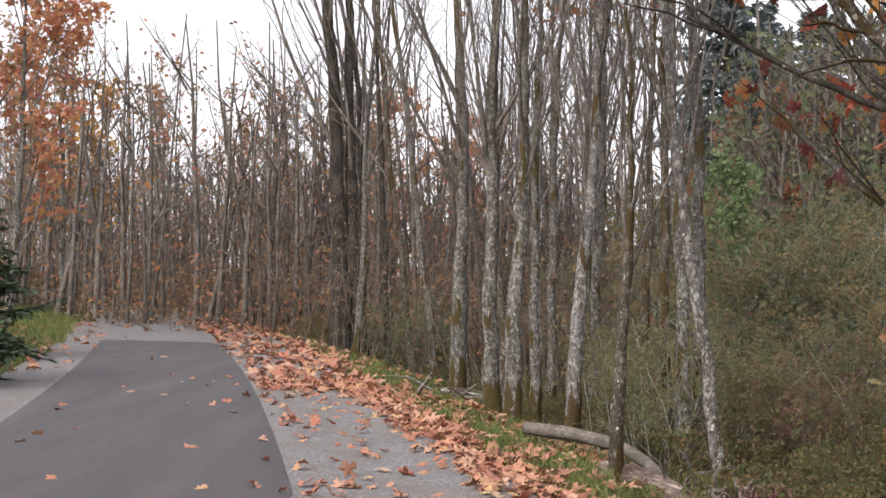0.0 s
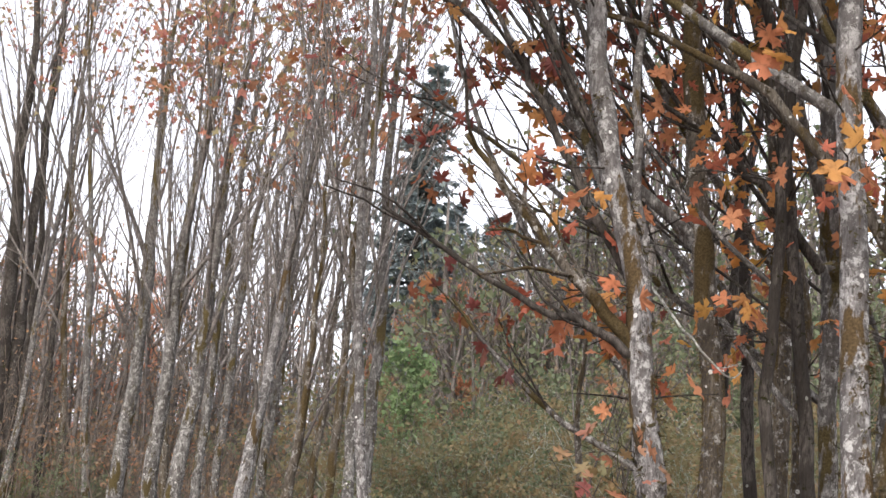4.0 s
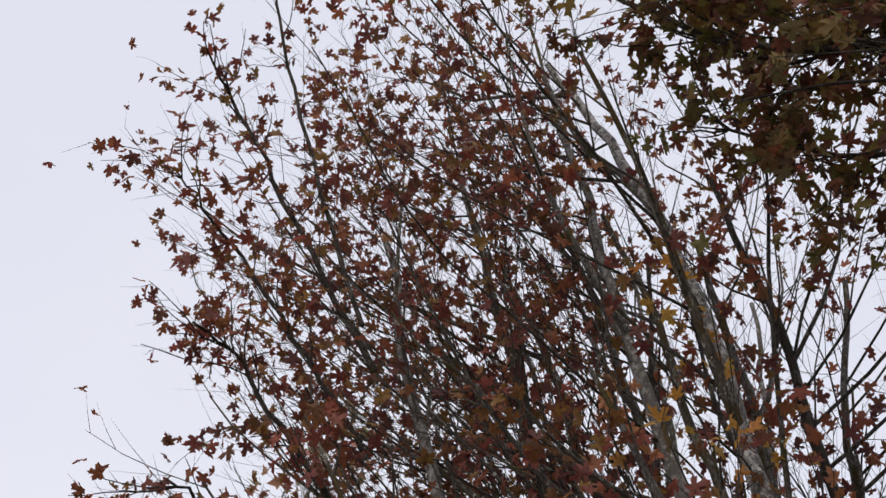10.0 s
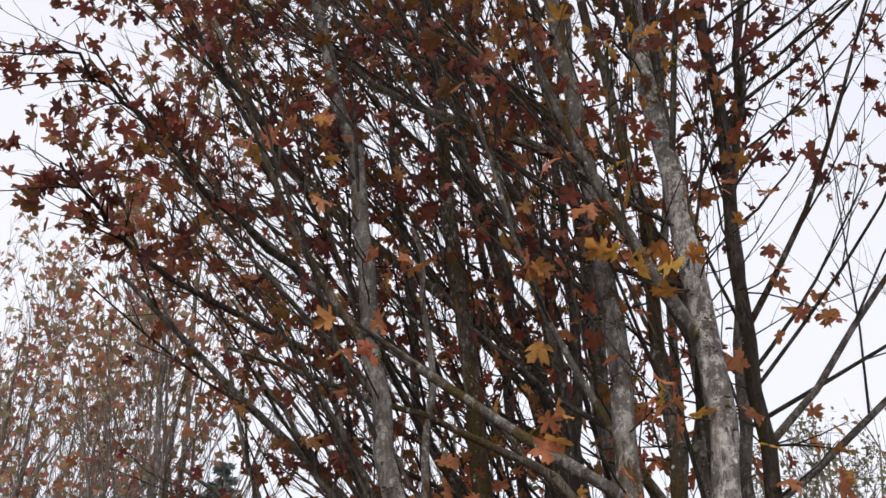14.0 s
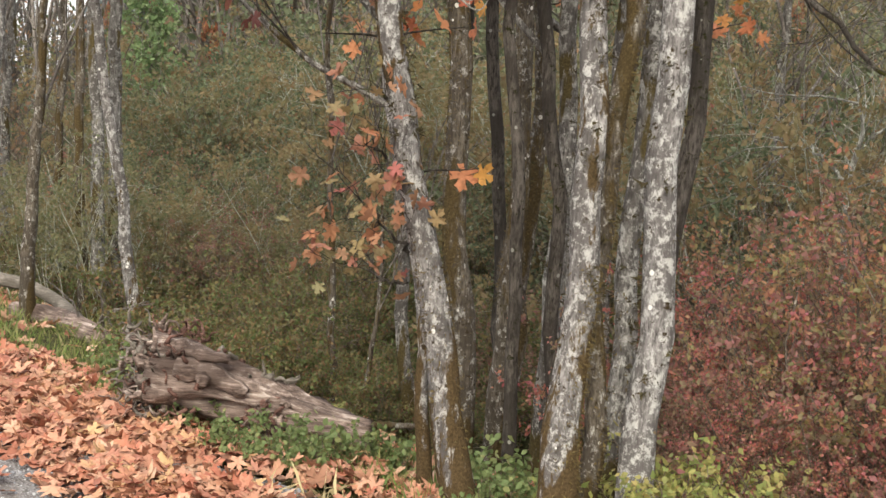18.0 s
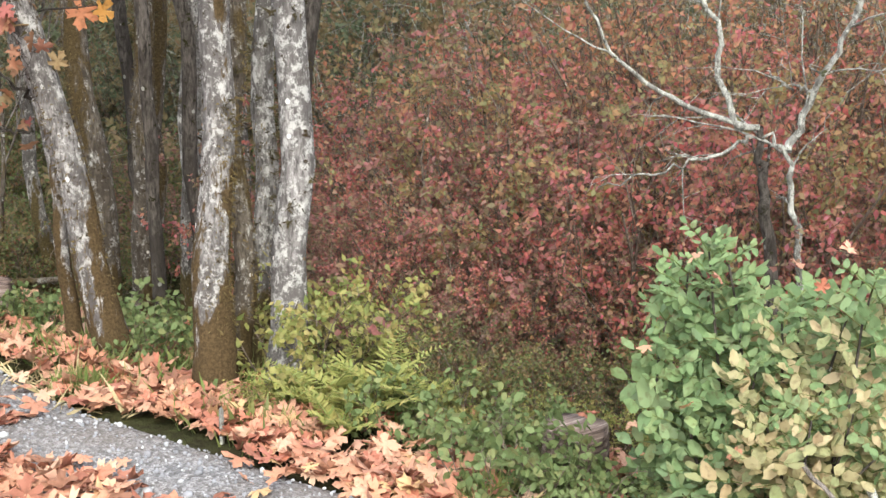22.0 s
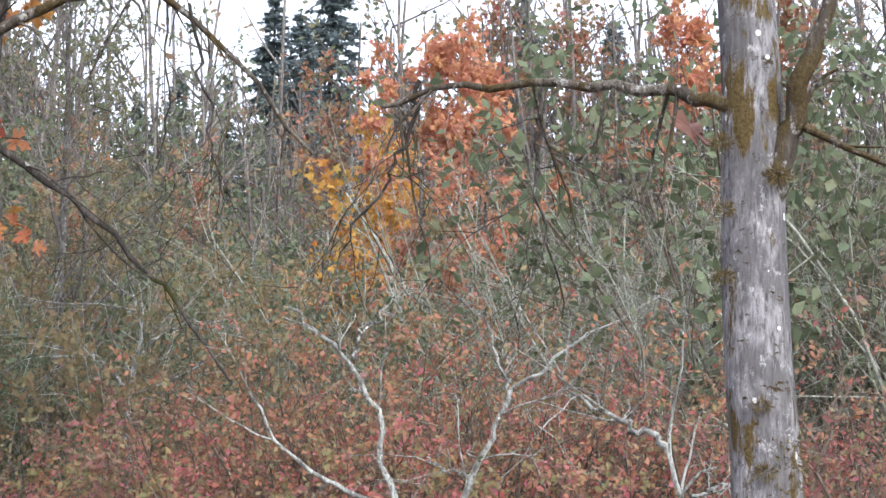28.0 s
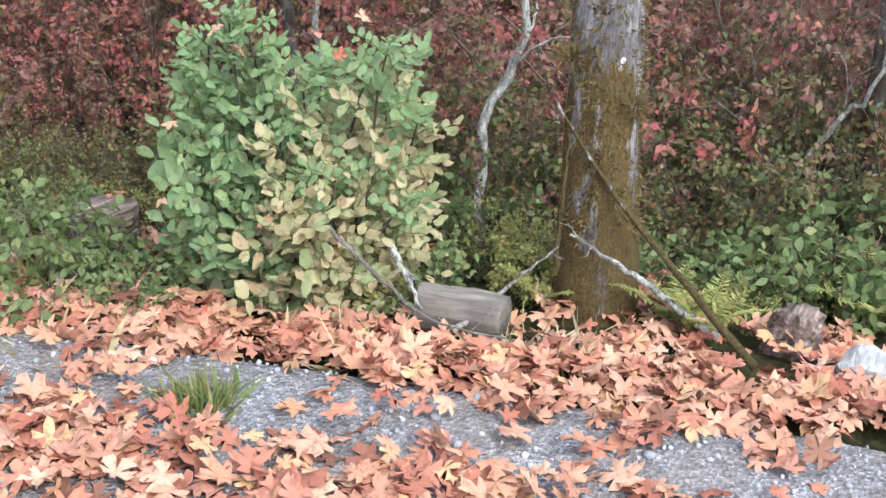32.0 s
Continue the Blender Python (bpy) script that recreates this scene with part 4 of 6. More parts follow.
for az, d, sc, k in ((39.4, 7.2, 0.58, 1), (40.8, 7.4, 0.72, 1), (42.3, 7.6, 0.84, 1), (38.6, 6.6, 0.42, 0), (40.0, 6.4, 0.46, 1), (41.4, 6.7, 0.56, 0), (43.8, 7.4, 0.86, 0), (39.0, 5.9, 0.34, 2), (40.6, 5.7, 0.34, 0), (42.6, 5.5, 0.34, 2), (44.6, 5.6, 0.38, 0), (46.6, 5.8, 0.42, 2)):
    place(RED[k], az, d, sc, az * 83)
# low growth, mounds and brambles in the hollow behind the log and the clump
scatter(UNDER, 30, (13, 27), (8.6, 12), (0.6, 1.0))
scatter(UNDER, 16, (27, 38), (8.8, 13), (0.6, 1.0))
scatter(SALMON, 24, (14, 38), (9.5, 16), (0.7, 1.2))
scatter(UNDER, 30, (10, 36), (13, 22), (1.0, 1.8))
scatter(UNDER, 12, (3, 13), (17.5, 30), (0.8, 1.3))
scatter(UNDER, 16, (-6.5, 3), (33, 46), (1.0, 1.8))
for az, d, sc, k in ((16.6, 15.5, 0.80, 0), (17.9, 16.0, 0.85, 2), (18.9, 16.8, 0.7, 2), (15.6, 16.8, 0.65, 0), (34.4, 9.5, 0.5, 0), (29.5, 10.5, 0.55, 2)):
    place(RED[k], az, d, sc, az * 61)
for az, d, sc, k in ((17.0, 22, 1.15, 0), (18.6, 21, 1.25, 1), (20.2, 23, 1.2, 0), (15.6, 24, 1.15, 1), (19.4, 26, 1.5, 0), (14.2, 26, 1.1, 0), (22.4, 22, 1.15, 1), (24.0, 24, 1.35, 0), (26.2, 20, 1.2, 1), (28.0, 22, 1.4, 0), (30.4, 19, 1.25, 1), (32.6, 21, 1.4, 0), (34.8, 18, 1.3, 1), (37.0, 20, 1.45, 0), (12.6, 22, 0.8, 1)):
    place(OLIVE[k], az, d, sc, az * 47)
for az, d, sc, k in ((14.4, 19, 0.75, 0), (16.4, 19.5, 0.8, 1), (21.6, 18, 0.75, 0), (24.8, 17, 0.75, 1), (27.4, 16, 0.75, 0), (30.8, 15, 0.75, 1), (33.6, 14.5, 0.7, 0), (36.4, 15, 0.85, 1), (12.2, 20, 0.7, 0)):
    place(DARKGREEN[k], az, d, sc, az * 57)
scatter(OLIVE, 4, (14, 24), (16, 20), (0.45, 0.7))
scatter(LICHEN, 3, (40, 52), (10, 13), (0.6, 0.8))
scatter(DARKGREEN, 9, (76, 90), (12, 18), (1.4, 2.1))
YELLOW = [brush("thimbleberry", "low berry bush with yellow-green leaves", 110 + i, 0.5, 0.22, 16, TWIG_BROWN, LEAF_YELLOW_GREEN, 3.4, 0.04, OVAL_LITE, (4, 2), "berry bushes", -0.01, "shrub", 0.9, 0.005) for i in range(2)]
for i, (az, d, sc) in enumerate(((36.9, 5.1, 0.52), (38.0, 5.2, 0.52), (39.4, 5.3, 0.46), (37.6, 4.8, 0.35), (40.6, 5.0, 0.41), (43.4, 4.6, 0.35), (45.6, 4.5, 0.35), (47.4, 4.8, 0.46), (34.2, 4.7, 0.29), (70.2, 3.9, 0.52), (68.9, 4.1, 0.52), (63.4, 3.6, 0.46), (51.2, 4.6, 0.41), (79.6, 3.9, 0.35), (83.0, 4.2, 0.46))):
    place(YELLOW[i % 2], az, d, sc, az * 33)
# left verge
SPRUCE = conifer("young_spruce", "young dark green spruce beside the path", 12, 3.0, 1.7, "", 6.0, NEEDLE_GREEN)
place(SPRUCE, -20.6, 25, 1, 0)
place(SPRUCE, -23.2, 19, 1.1, 70)
scatter(UNDER, 14, (-26, -19), (19, 30), (0.8, 1.4))
scatter(BROWN, 9, (-28, -20), (30, 48), (0.8, 1.4))

# ---------------- alders along the bank ----------------


def leaning(az, d, az_up, h, el_up=13.0):
    b, p = at(az, d), at(az_up, d, el_up)
    v = p - b
    return b, b + v * (h / v[2])


def bank_alder(az, d, az_up, h, r, seed, mat=BARK_GREY, label="slender alder with grey mottled bark on the bank", leaf=LEAF_RUST_SHRUB, per_tip=0.55, **k):
    b, t = leaning(az, d, az_up, h)
    return tree("alder", b, t, r, label, seed, mat, BARK_TWIG, (RNG.normal() * 0.12, RNG.normal() * 0.12), k.get("limbs", 10), k.get("first", 0.28), FAN, leaf, per_tip, 0.14,
                0.42, 1.35, 10, None, "alders on the bank", 0.1, (10, 36), h * 0.72)


for i, (az, d, az_up, h, r) in enumerate(((-4.5, 32.5, -5.7, 16, 0.24), (-3.9, 32.7, -4.7, 16, 0.19), (-3.5, 34, -4.5, 15, 0.13), (-2.3, 33.5, -3.5, 14, 0.09))):
    bank_alder(az, d, az_up, h, r, 100 + i, BARK_DARK, "dark mossy maple trunk standing in a group by the path", LEAF_RUST_SHRUB, 0.6)
for i, (az, d, az_up, h, r) in enumerate(((-1.1, 31, -3.1, 16, 0.10), (-0.1, 28.5, -2.6, 14.5, 0.09), (0.9, 22.5, 0.4, 11.6, 0.14), (1.4, 24, 0.2, 12, 0.06), (2.5, 18.4, 2.5, 9.6, 0.125), (3.5, 17.7, 3.6, 9.2, 0.12), (2.9, 21, 2.0, 10, 0.08),
                                         (4.5, 20.6, 4.3, 10, 0.09), (6.9, 22, 7.2, 11, 0.10), (9.1, 19.2, 9.6, 9.5, 0.07), (5.0, 24, 5.4, 12, 0.10))):
    bank_alder(az, d, az_up, h, r, 120 + i, BARK_GREY if i % 3 else BARK_MOSS)
bank_alder(5.8, 15.7, 6.4, 8.5, 0.10, 140, BARK_PALE, "pale lichen-spotted alder leaning over the bank")
bank_alder(6.2, 16.2, 7.3, 8, 0.065, 141, BARK_GREY)
bank_alder(8.0, 11.9, 8.0, 5.0, 0.065, 142, BARK_MOSS, "thin broken alder snag with mossy foot", None, 0, limbs=7)
bank_alder(10.6, 16.0, 9.9, 11, 0.07, 143, BARK_MOSS, "mossy alder in a tight group", limbs=8)
bank_alder(11.3, 15.2, 10.9, 11, 0.085, 144, BARK_GREY, limbs=8)
bank_alder(12.0, 15.9, 10.9, 11, 0.10, 145, BARK_GREY, limbs=8)
bank_alder(13.3, 11.5, 10.8, 9.5, 0.06, 146, BARK_PALE, "thin pale-barked alder leaning over the bank")
bank_alder(21.8, 10.0, 20.0, 6.5, 0.032, 147, BARK_MOSS, "thin mossy leafless sapling in the hollow", None, 0, limbs=9)
bank_alder(22.7, 8.7, 22.3, 2.6, 0.02, 148, BARK_MOSS, "thin mossy leafless sapling in the hollow", None, 0, limbs=6)

tree("willow_tree", at(40.6, 14.0), at(40.9, 14.2, 17.5), 0.09, "small bushy willow tree with fine dull leaves", 150, BARK_GREY, BARK_TWIG, (0.2, 0.1), 26, 0.3, DENSE, LEAF_DULL, 2.6, 0.055, 0.34, 1.3, 8, DIAMOND)
tree("green_maple", at(13.0, 34), at(13.0, 34, 4.6), 0.10, "small bright green leafy tree in the brush", 151, BARK_GREY, BARK_TWIG, (0.1, 0.1), 20, 0.15, BARE, LEAF_GREEN, 3.4, 0.16, 0.4, 1.3, 8, DIAMOND)

# ---------------- the near clump ----------------
LEAFY = dict(kids=(5, 4), ratio=0.5, wob=0.08, lift=0.075, spread=(16, 42), bare=0.2)


STEMS = {}


def stem(name, base, mid, top, r, label, seed, mat, limbs=10, first=0.4, toward=(0, 0), leaf=LEAF_MAROON, per_tip=0.56, size=0.086, reach=0.33, twig=None, extra=(), o=None, flare=1.4, tip_r=0.42, orange=13, wave=0.02, decay=0.3):
    """A stem of the clump through base, mid and top; limbs lean toward a side; extra: named limbs as (radius, places along it)."""
    rng = np.random.default_rng(seed)
    base, mid, top = at(*base), at(*mid), at(*top)
    t = thing(name, base, label, "tree", "clump by the gravel")
    u = np.linalg.norm(mid - base) / (np.linalg.norm(mid - base) + np.linalg.norm(top - mid))
    c = (mid - base * (1 - u) ** 2 - top * u * u) / (2 * u * (1 - u))
    n = 34
    s = np.linspace(0, 1, n)[:, None]
    line = (base - UP * 0.12) * (1 - s) ** 2 + 2 * c * s * (1 - s) + top * s * s
    wv = np.cumsum(rng.normal(size=(n, 3)) * wave, 0) * np.array([1, 1, 0])
    line = line + wv - s * wv[-1]
    ln = np.linalg.norm(np.diff(line, axis=0), axis=1).sum()
    s = s[:, 0]
    rad = r * (1 - (1 - tip_r) * s ** 1.4) * (1 + (flare - 1) * np.exp(-s * ln / decay))
    g = Geo()
    g.tube(line, rad, 16, 0.05, rng)
    part("trunk", g, mat, t)
    STEMS[seed] = (t, line, rad)
    tips, low = [], []
    o = o or LEAFY
    first *= 0.7
    for i in range(limbs):
        g, main = Geo(), Geo()
        f = first + (0.98 - first) * (i + rng.uniform(0, 1)) / limbs
        j = min(int(f * (n - 1)), n - 2)
        along = unit(line[j + 1] - line[j])
        az = rng.uniform(0, 2 * math.pi)
        a = radians(rng.uniform(18, 45))
        d = unit(along * math.cos(a) + np.array([math.cos(az) + toward[0], math.sin(az) + toward[1], 0]) * math.sin(a))
        stout = 0.66 if i % 5 == 0 else 0.36
        grow(g, tips, line[j], d, ln * reach * rng.uniform(0.6, 1.2) * (1.1 if i % 5 == 0 else 0.95), max(min(rad[j], 0.06) * rng.uniform(0.8, 1.15) * stout, 0.008), 0, o, rng, main)
        bough = part("limb", main, (BARK_GREY if i % 10 == 0 else BARK_MOSS) if i % 5 == 0 and twig is None else twig or BARK_DARK, t)
        spray = new("twig_spray", g.mesh("twig_spray", twig or BARK_DARK, True, base))
        spray.parent = bough
        tagged(spray, kind="stuff")
    for er, places, bm, droop in extra:
        limb(t, [at(*p) for p in places], er, bm, rng, 9 if droop else 5, 0.55, droop=droop)
    if leaf:
        add_leaves(t, tips, per_tip, leaf, size, MAPLE, rng, "foliage")
    if orange:
        g = Geo()
        for i in range(orange):
            j = int(rng.integers(n * 0.32, n * 0.66))
            a = rng.uniform(0, 6.28)
            grow(g, low, line[j], np.array([math.cos(a) + toward[0] * 0.6, math.sin(a) - 0.15, rng.uniform(-0.3, 0.6)]), rng.uniform(0.2, 0.55), 0.007, 1, dict(kids=(1, 3), ratio=0.5, wob=0.15, lift=0.0, spread=(25, 60), bare=0.3), rng)
        tagged(part("sprout", g, BARK_DARK, t), kind="stuff")
        add_leaves(t, low, 0.42, LEAF_PEACH if seed % 6 else LEAF_YELLOW, 0.098, MAPLE, rng, "low_foliage")
    return t


def limb(t, pts, r, mat, rng, side=9, side_len=0.7, leaf=None, droop=0.0, name="limb", jitter=0.012):
    """A named bough with short side twigs."""
    pts = np.array(pts)
    s = np.linspace(0, len(pts) - 1, 18)
    j = np.minimum(s.astype(int), len(pts) - 2)
    f = (s - j)[:, None]
    line = pts[j] * (1 - f) + pts[j + 1] * f
    for _ in range(3):
        line[1:-1] = (line[:-2] + 2 * line[1:-1] + line[2:]) / 4
    line[1:-1] += rng.normal(size=(16, 3)) * jitter
    g = Geo()
    g.tube(line, np.linspace(r, r * 0.3, 18), 7, 0.06, rng)
    tips = []
    for i in range(side):
        k = int(rng.integers(4, 17))
        d = unit(line[k] - line[k - 1]) * (0.4 if droop else 1) + rng.normal(size=3) * 0.5 - UP * droop * 1.4
        grow(g, tips, line[k], d, side_len * rng.uniform(0.4, 1.2), r * 0.28, 0, dict(kids=(3,), ratio=0.5, wob=0.15, lift=-droop * 0.2, spread=(25, 60), bare=0.2), rng)
    ob = part(name, g, mat, t)
    return tips


LEFT = (-0.9, 0.45)
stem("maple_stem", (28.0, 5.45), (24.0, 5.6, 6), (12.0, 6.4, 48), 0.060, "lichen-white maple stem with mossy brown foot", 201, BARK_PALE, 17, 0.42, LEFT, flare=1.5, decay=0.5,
     extra=((0.03, ((24.0, 5.6, 5.0), (22.8, 5.55, 7.2), (18.2, 5.5, 8.4), (10.8, 5.45, 12.2)), BARK_DARK, 0.0), (0.04, ((23.8, 5.6, 5.6), (22.0, 5.55, 8.0), (18.4, 5.5, 11.6), (14.3, 5.5, 15.9)), BARK_MOSS, 0.0),
            (0.033, ((23.6, 5.7, 8.2), (22.4, 5.7, 10.6), (19.1, 5.7, 15.3), (16.9, 5.75, 19.2), (13.6, 5.8, 23.0)), BARK_DARK, 0.0)))
stem("maple_stem", (26.0, 5.8), (24.5, 5.85, -3.6), (21.0, 6.0, 30), 0.032, "thin pale stem at the edge of the clump", 202, BARK_PALE, 6, 0.5, LEFT, per_tip=0.4)
stem("maple_stem", (27.6, 6.9), (26.1, 6.9, 5.8), (17.0, 7.4, 51), 0.068, "thick brown maple stem covered in moss", 203, BARK_MOSS, 17, 0.45, LEFT)
stem("maple_stem", (28.9, 7.9), (29.3, 7.9, 7), (20.0, 8.1, 47), 0.066, "mossy maple stem with a pale lichen foot", 204, BARK_MOSS, 17, 0.45, LEFT)
stem("maple_stem", (29.5, 8.2), (30.1, 8.2, 6), (16, 8.4, 43), 0.058, "mossy dark maple stem", 205, BARK_MOSS, 15, 0.45, LEFT)
stem("maple_stem", (31.2, 7.3), (31.0, 7.3, 9), (23.0, 7.5, 51), 0.056, "dark maple stem spotted with lichen", 206, BARK_GREY, 16, 0.45, LEFT,
     extra=((0.035, ((31.0, 7.0, 11.1), (29.0, 6.9, 14.0), (25.6, 6.8, 16.8), (19.0, 6.6, 20.0)), BARK_DARK, 0.0),))
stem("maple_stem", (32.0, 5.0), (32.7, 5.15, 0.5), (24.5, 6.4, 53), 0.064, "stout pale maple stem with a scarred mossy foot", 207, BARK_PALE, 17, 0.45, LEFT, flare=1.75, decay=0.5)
stem("maple_stem", (33.1, 5.2), (33.5, 5.35, 1.0), (27.0, 6.6, 49), 0.044, "brown mossy stem grown against a paler one", 208, BARK_MOSS, 14, 0.5, LEFT)
stem("maple_stem", (34.5, 5.6), (34.9, 5.7, 2.7), (33.0, 6.3, 47), 0.052, "dark grey stem behind a paler one", 209, BARK_GREY, 14, 0.45, (-0.4, 0.2),
     extra=((0.04, ((34.8, 5.75, 10.9), (32.5, 5.8, 14.4), (27.5, 5.9, 19.4), (23.0, 6.0, 21.0), (12, 6.1, 24)), BARK_MOSS, 0.0),))
stem("maple_stem", (35.5, 5.05), (36.0, 5.2, 5.0), (24.0, 6.4, 56), 0.070, "pale silver alder stem crusted with lichen", 210, BARK_SILVER, 16, 0.5, LEFT,
     extra=((0.028, ((36.0, 5.25, 11.2), (37.2, 5.2, 14.3), (40.5, 5.15, 16.3), (44.1, 5.1, 17.0), (45.9, 5.1, 16.6), (48.4, 5.1, 14.0), (52.1, 5.1, 10.0)), BARK_MOSS, 0.9), (0.008, ((46.3, 5.1, 16.4), (47.4, 5.1, 11.0), (48.3, 5.1, 6.5)), BARK_DARK, 0.3), (0.006, ((45.3, 5.1, 16.6), (45.4, 5.1, 10.0), (45.2, 5.1, 6.0)), BARK_DARK, 0.3),
            (0.018, ((35.9, 5.25, 11.0), (37.6, 5.25, 10.0), (41.2, 5.2, 7.8), (44.6, 5.15, 5.0), (46.7, 5.1, 2.6), (48.6, 5.1, -0.4)), BARK_DARK, 0.0)))
stem("maple_stem", (35.7, 6.2), (37.1, 6.2, 19), (34.5, 6.6, 50), 0.050, "dark slender stem with a broken top", 211, BARK_DARK, 17, 0.62, (0.5, -0.2), per_tip=0.4)
stem("maple_stem", (35.9, 7.0), (37.3, 7.0, 28), (41.2, 7.2, 44), 0.048, "half-bare grey stem with open branching", 212, BARK_GREY, 19, 0.62, (0.6, -0.3), per_tip=0.35)
stem("maple_stem", (29.9, 6.4), (29.6, 6.4, 24), (29.6, 6.7, 47), 0.034, "slender dark stem within the clump", 213, BARK_DARK, 8, 0.5, LEFT, per_tip=0.5)

rng = np.random.default_rng(261)
for pts, r in ((((15, 6.2, 32), (8, 6.0, 38), (3.6, 5.8, 42), (0.6, 5.62, 43.0)), 0.024), (((16, 6.2, 27), (9, 6.0, 31.5), (5, 5.8, 34.5), (1.2, 5.62, 36.0)), 0.024), (((16.5, 6.2, 24), (9, 6.0, 26.5), (5, 5.8, 29), (2.6, 5.62, 31)), 0.022),
               (((12, 6.3, 42), (5, 6.0, 49), (0, 5.8, 53.0), (-3.5, 5.62, 55.0)), 0.024), (((11, 6.3, 44), (4, 6.0, 54), (0, 5.62, 59), (3, 5.55, 62)), 0.02), (((12, 6.2, 38), (6, 5.9, 44), (0.5, 5.8, 47.5), (-3, 5.62, 49.5)), 0.02)):
    tips = limb(STEMS[201][0], [at(*p) for p in pts], r, BARK_DARK, rng, 18, 0.62)
    add_leaves(STEMS[201][0], tips, 0.36, LEAF_MAROON, 0.082, MAPLE, rng, "foliage")
rng = np.random.default_rng(260)
for pts in (((24.6, 5.62, -1.5), (23.6, 5.55, -0.8), (22.6, 5.5, 0.6)), ((24.9, 5.62, -5.0), (23.7, 5.55, -4.0), (22.5, 5.5, -2.6)), ((24.4, 5.62, 1.0), (23.4, 5.55, 2.2), (22.2, 5.5, 2.6)), ((24.9, 5.62, -6.4), (23.4, 5.55, -6.2), (22.6, 5.55, -4.2))):
    tips = limb(STEMS[201][0], [at(*p) for p in pts], 0.008, BARK_DARK, rng, 10, 0.35)
    add_leaves(STEMS[201][0], tips, 0.16, LEAF_RUST_SHRUB, 0.075, MAPLE, rng, "low_foliage")
for i, (az, d, am, em, au, eu, r) in enumerate(((25.2, 8.8, 23.5, 12, 18.0, 42, 0.045), (30.2, 9.2, 27.0, 14, 21.0, 44, 0.05), (33.3, 8.4, 31.0, 14, 28.5, 46, 0.045), (26.6, 9.6, 27.2, 14, 29.5, 40, 0.04), (34.0, 9.4, 33.6, 14, 35.5, 44, 0.05), (31.8, 6.9, 28.8, 13, 19.5, 40, 0.04))):
    stem("maple_stem", (az, d), (am, d, em), (au, d + 0.4, eu), r, "slender dark stem within the clump", 230 + i, BARK_DARK if i % 2 else BARK_GREY, 12, 0.4, LEFT, per_tip=0.7, orange=5)


def moss_coat(seed, lo, hi, n, mat, size=0.022, side=None, spread=1.0, clump=1, label=""):
    """Short fuzzy moss on a stem between two heights; side: bearing that it faces; clump: blades in a tuft."""
    t, line, rad = STEMS[seed]
    rng = np.random.default_rng(seed * 7 + n)
    z0 = line[1][2]
    z = z0 + lo + (hi - lo) * rng.uniform(0, 1, n)
    c = np.stack([np.interp(z, line[:, 2], line[:, k]) for k in range(3)], 1)
    r = np.interp(z, line[:, 2], rad)
    a = rng.uniform(0, 2 * math.pi, n) if side is None else radians(90 - side) + rng.normal(size=n) * spread
    out = np.stack([np.cos(a), np.sin(a), 0 * a], 1)
    pos = np.repeat(c + out * r[:, None] * 0.97, clump, 0)
    out = np.repeat(out, clump, 0)
    m = len(pos)
    pos = pos + rng.normal(size=(m, 3)) * (size * 0.5 if clump > 1 else 0)
    g = Geo()
    g.leaves(pos, out * 0.8 + rng.normal(size=(m, 3)) * 0.55 - UP * 0.35, size * rng.uniform(0.5, 1.4, m), MOSS_BLADE, rng)
    tagged(part("moss", g, mat, t, label), kind="stuff")


MOSS_BLADE = (np.array([(-0.17, 0, 0), (0.17, 0, 0), (0.02, 1, 0.0)]), [(0, 1, 2)])
for seed, lo, hi, n, side in ((201, 0.1, 1.05, 900, None), (203, 0.1, 2.6, 1500, 250), (204, 1.0, 3.6, 1200, 240), (205, 0.6, 3.2, 900, 240), (207, 0.05, 1.0, 1300, 160), (208, 0.1, 2.4, 800, 150), (209, 0.1, 1.0, 400, None)):
    moss_coat(seed, lo, hi, n, MOSS, 0.02, side, 0.8, 1, "brown moss sleeve")
for seed, lo, hi, n, side in ((201, 0.9, 4.2, 44, 130), (207, 0.8, 4.4, 50, 160), (210, 0.4, 4.4, 54, None), (206, 0.3, 4.0, 40, None), (209, 0.6, 4.2, 34, None), (208, 0.6, 3.6, 30, None), (204, 0.3, 2.4, 30, None)):
    moss_coat(seed, lo, hi, n, MOSS_DARK, 0.03, side, 1.0, 16, "dark tufts of moss")

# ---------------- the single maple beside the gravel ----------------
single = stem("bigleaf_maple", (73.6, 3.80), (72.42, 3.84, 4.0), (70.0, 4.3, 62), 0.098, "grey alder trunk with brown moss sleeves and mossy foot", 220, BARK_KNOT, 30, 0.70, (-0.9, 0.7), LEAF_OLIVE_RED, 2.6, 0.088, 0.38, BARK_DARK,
     ((0.026, ((72.2, 3.85, 11.6), (70.2, 3.85, 12.3), (67.6, 3.95, 13.0), (63.8, 4.05, 13.3), (57.5, 4.25, 13.2), (55.2, 4.35, 12.2)), BARK_MOSS, 0.9), (0.009, ((57.0, 4.3, 13.4), (55.8, 4.3, 9.4), (53.3, 4.35, 5.0)), BARK_DARK, 0.3), (0.009, ((62.7, 4.2, 13.3), (62.3, 4.2, 9.4), (63.6, 4.2, 2.6)), BARK_DARK, 0.3), (0.045, ((72.7, 3.86, 6.5), (73.5, 3.84, 9.7), (73.9, 3.83, 11.7), (74.9, 3.83, 14.1), (75.7, 3.85, 16.4), (77.0, 3.95, 30)), BARK_MOSS, 0.0)), None, 1.5, 0.2, 0, 0.006, 0.8)


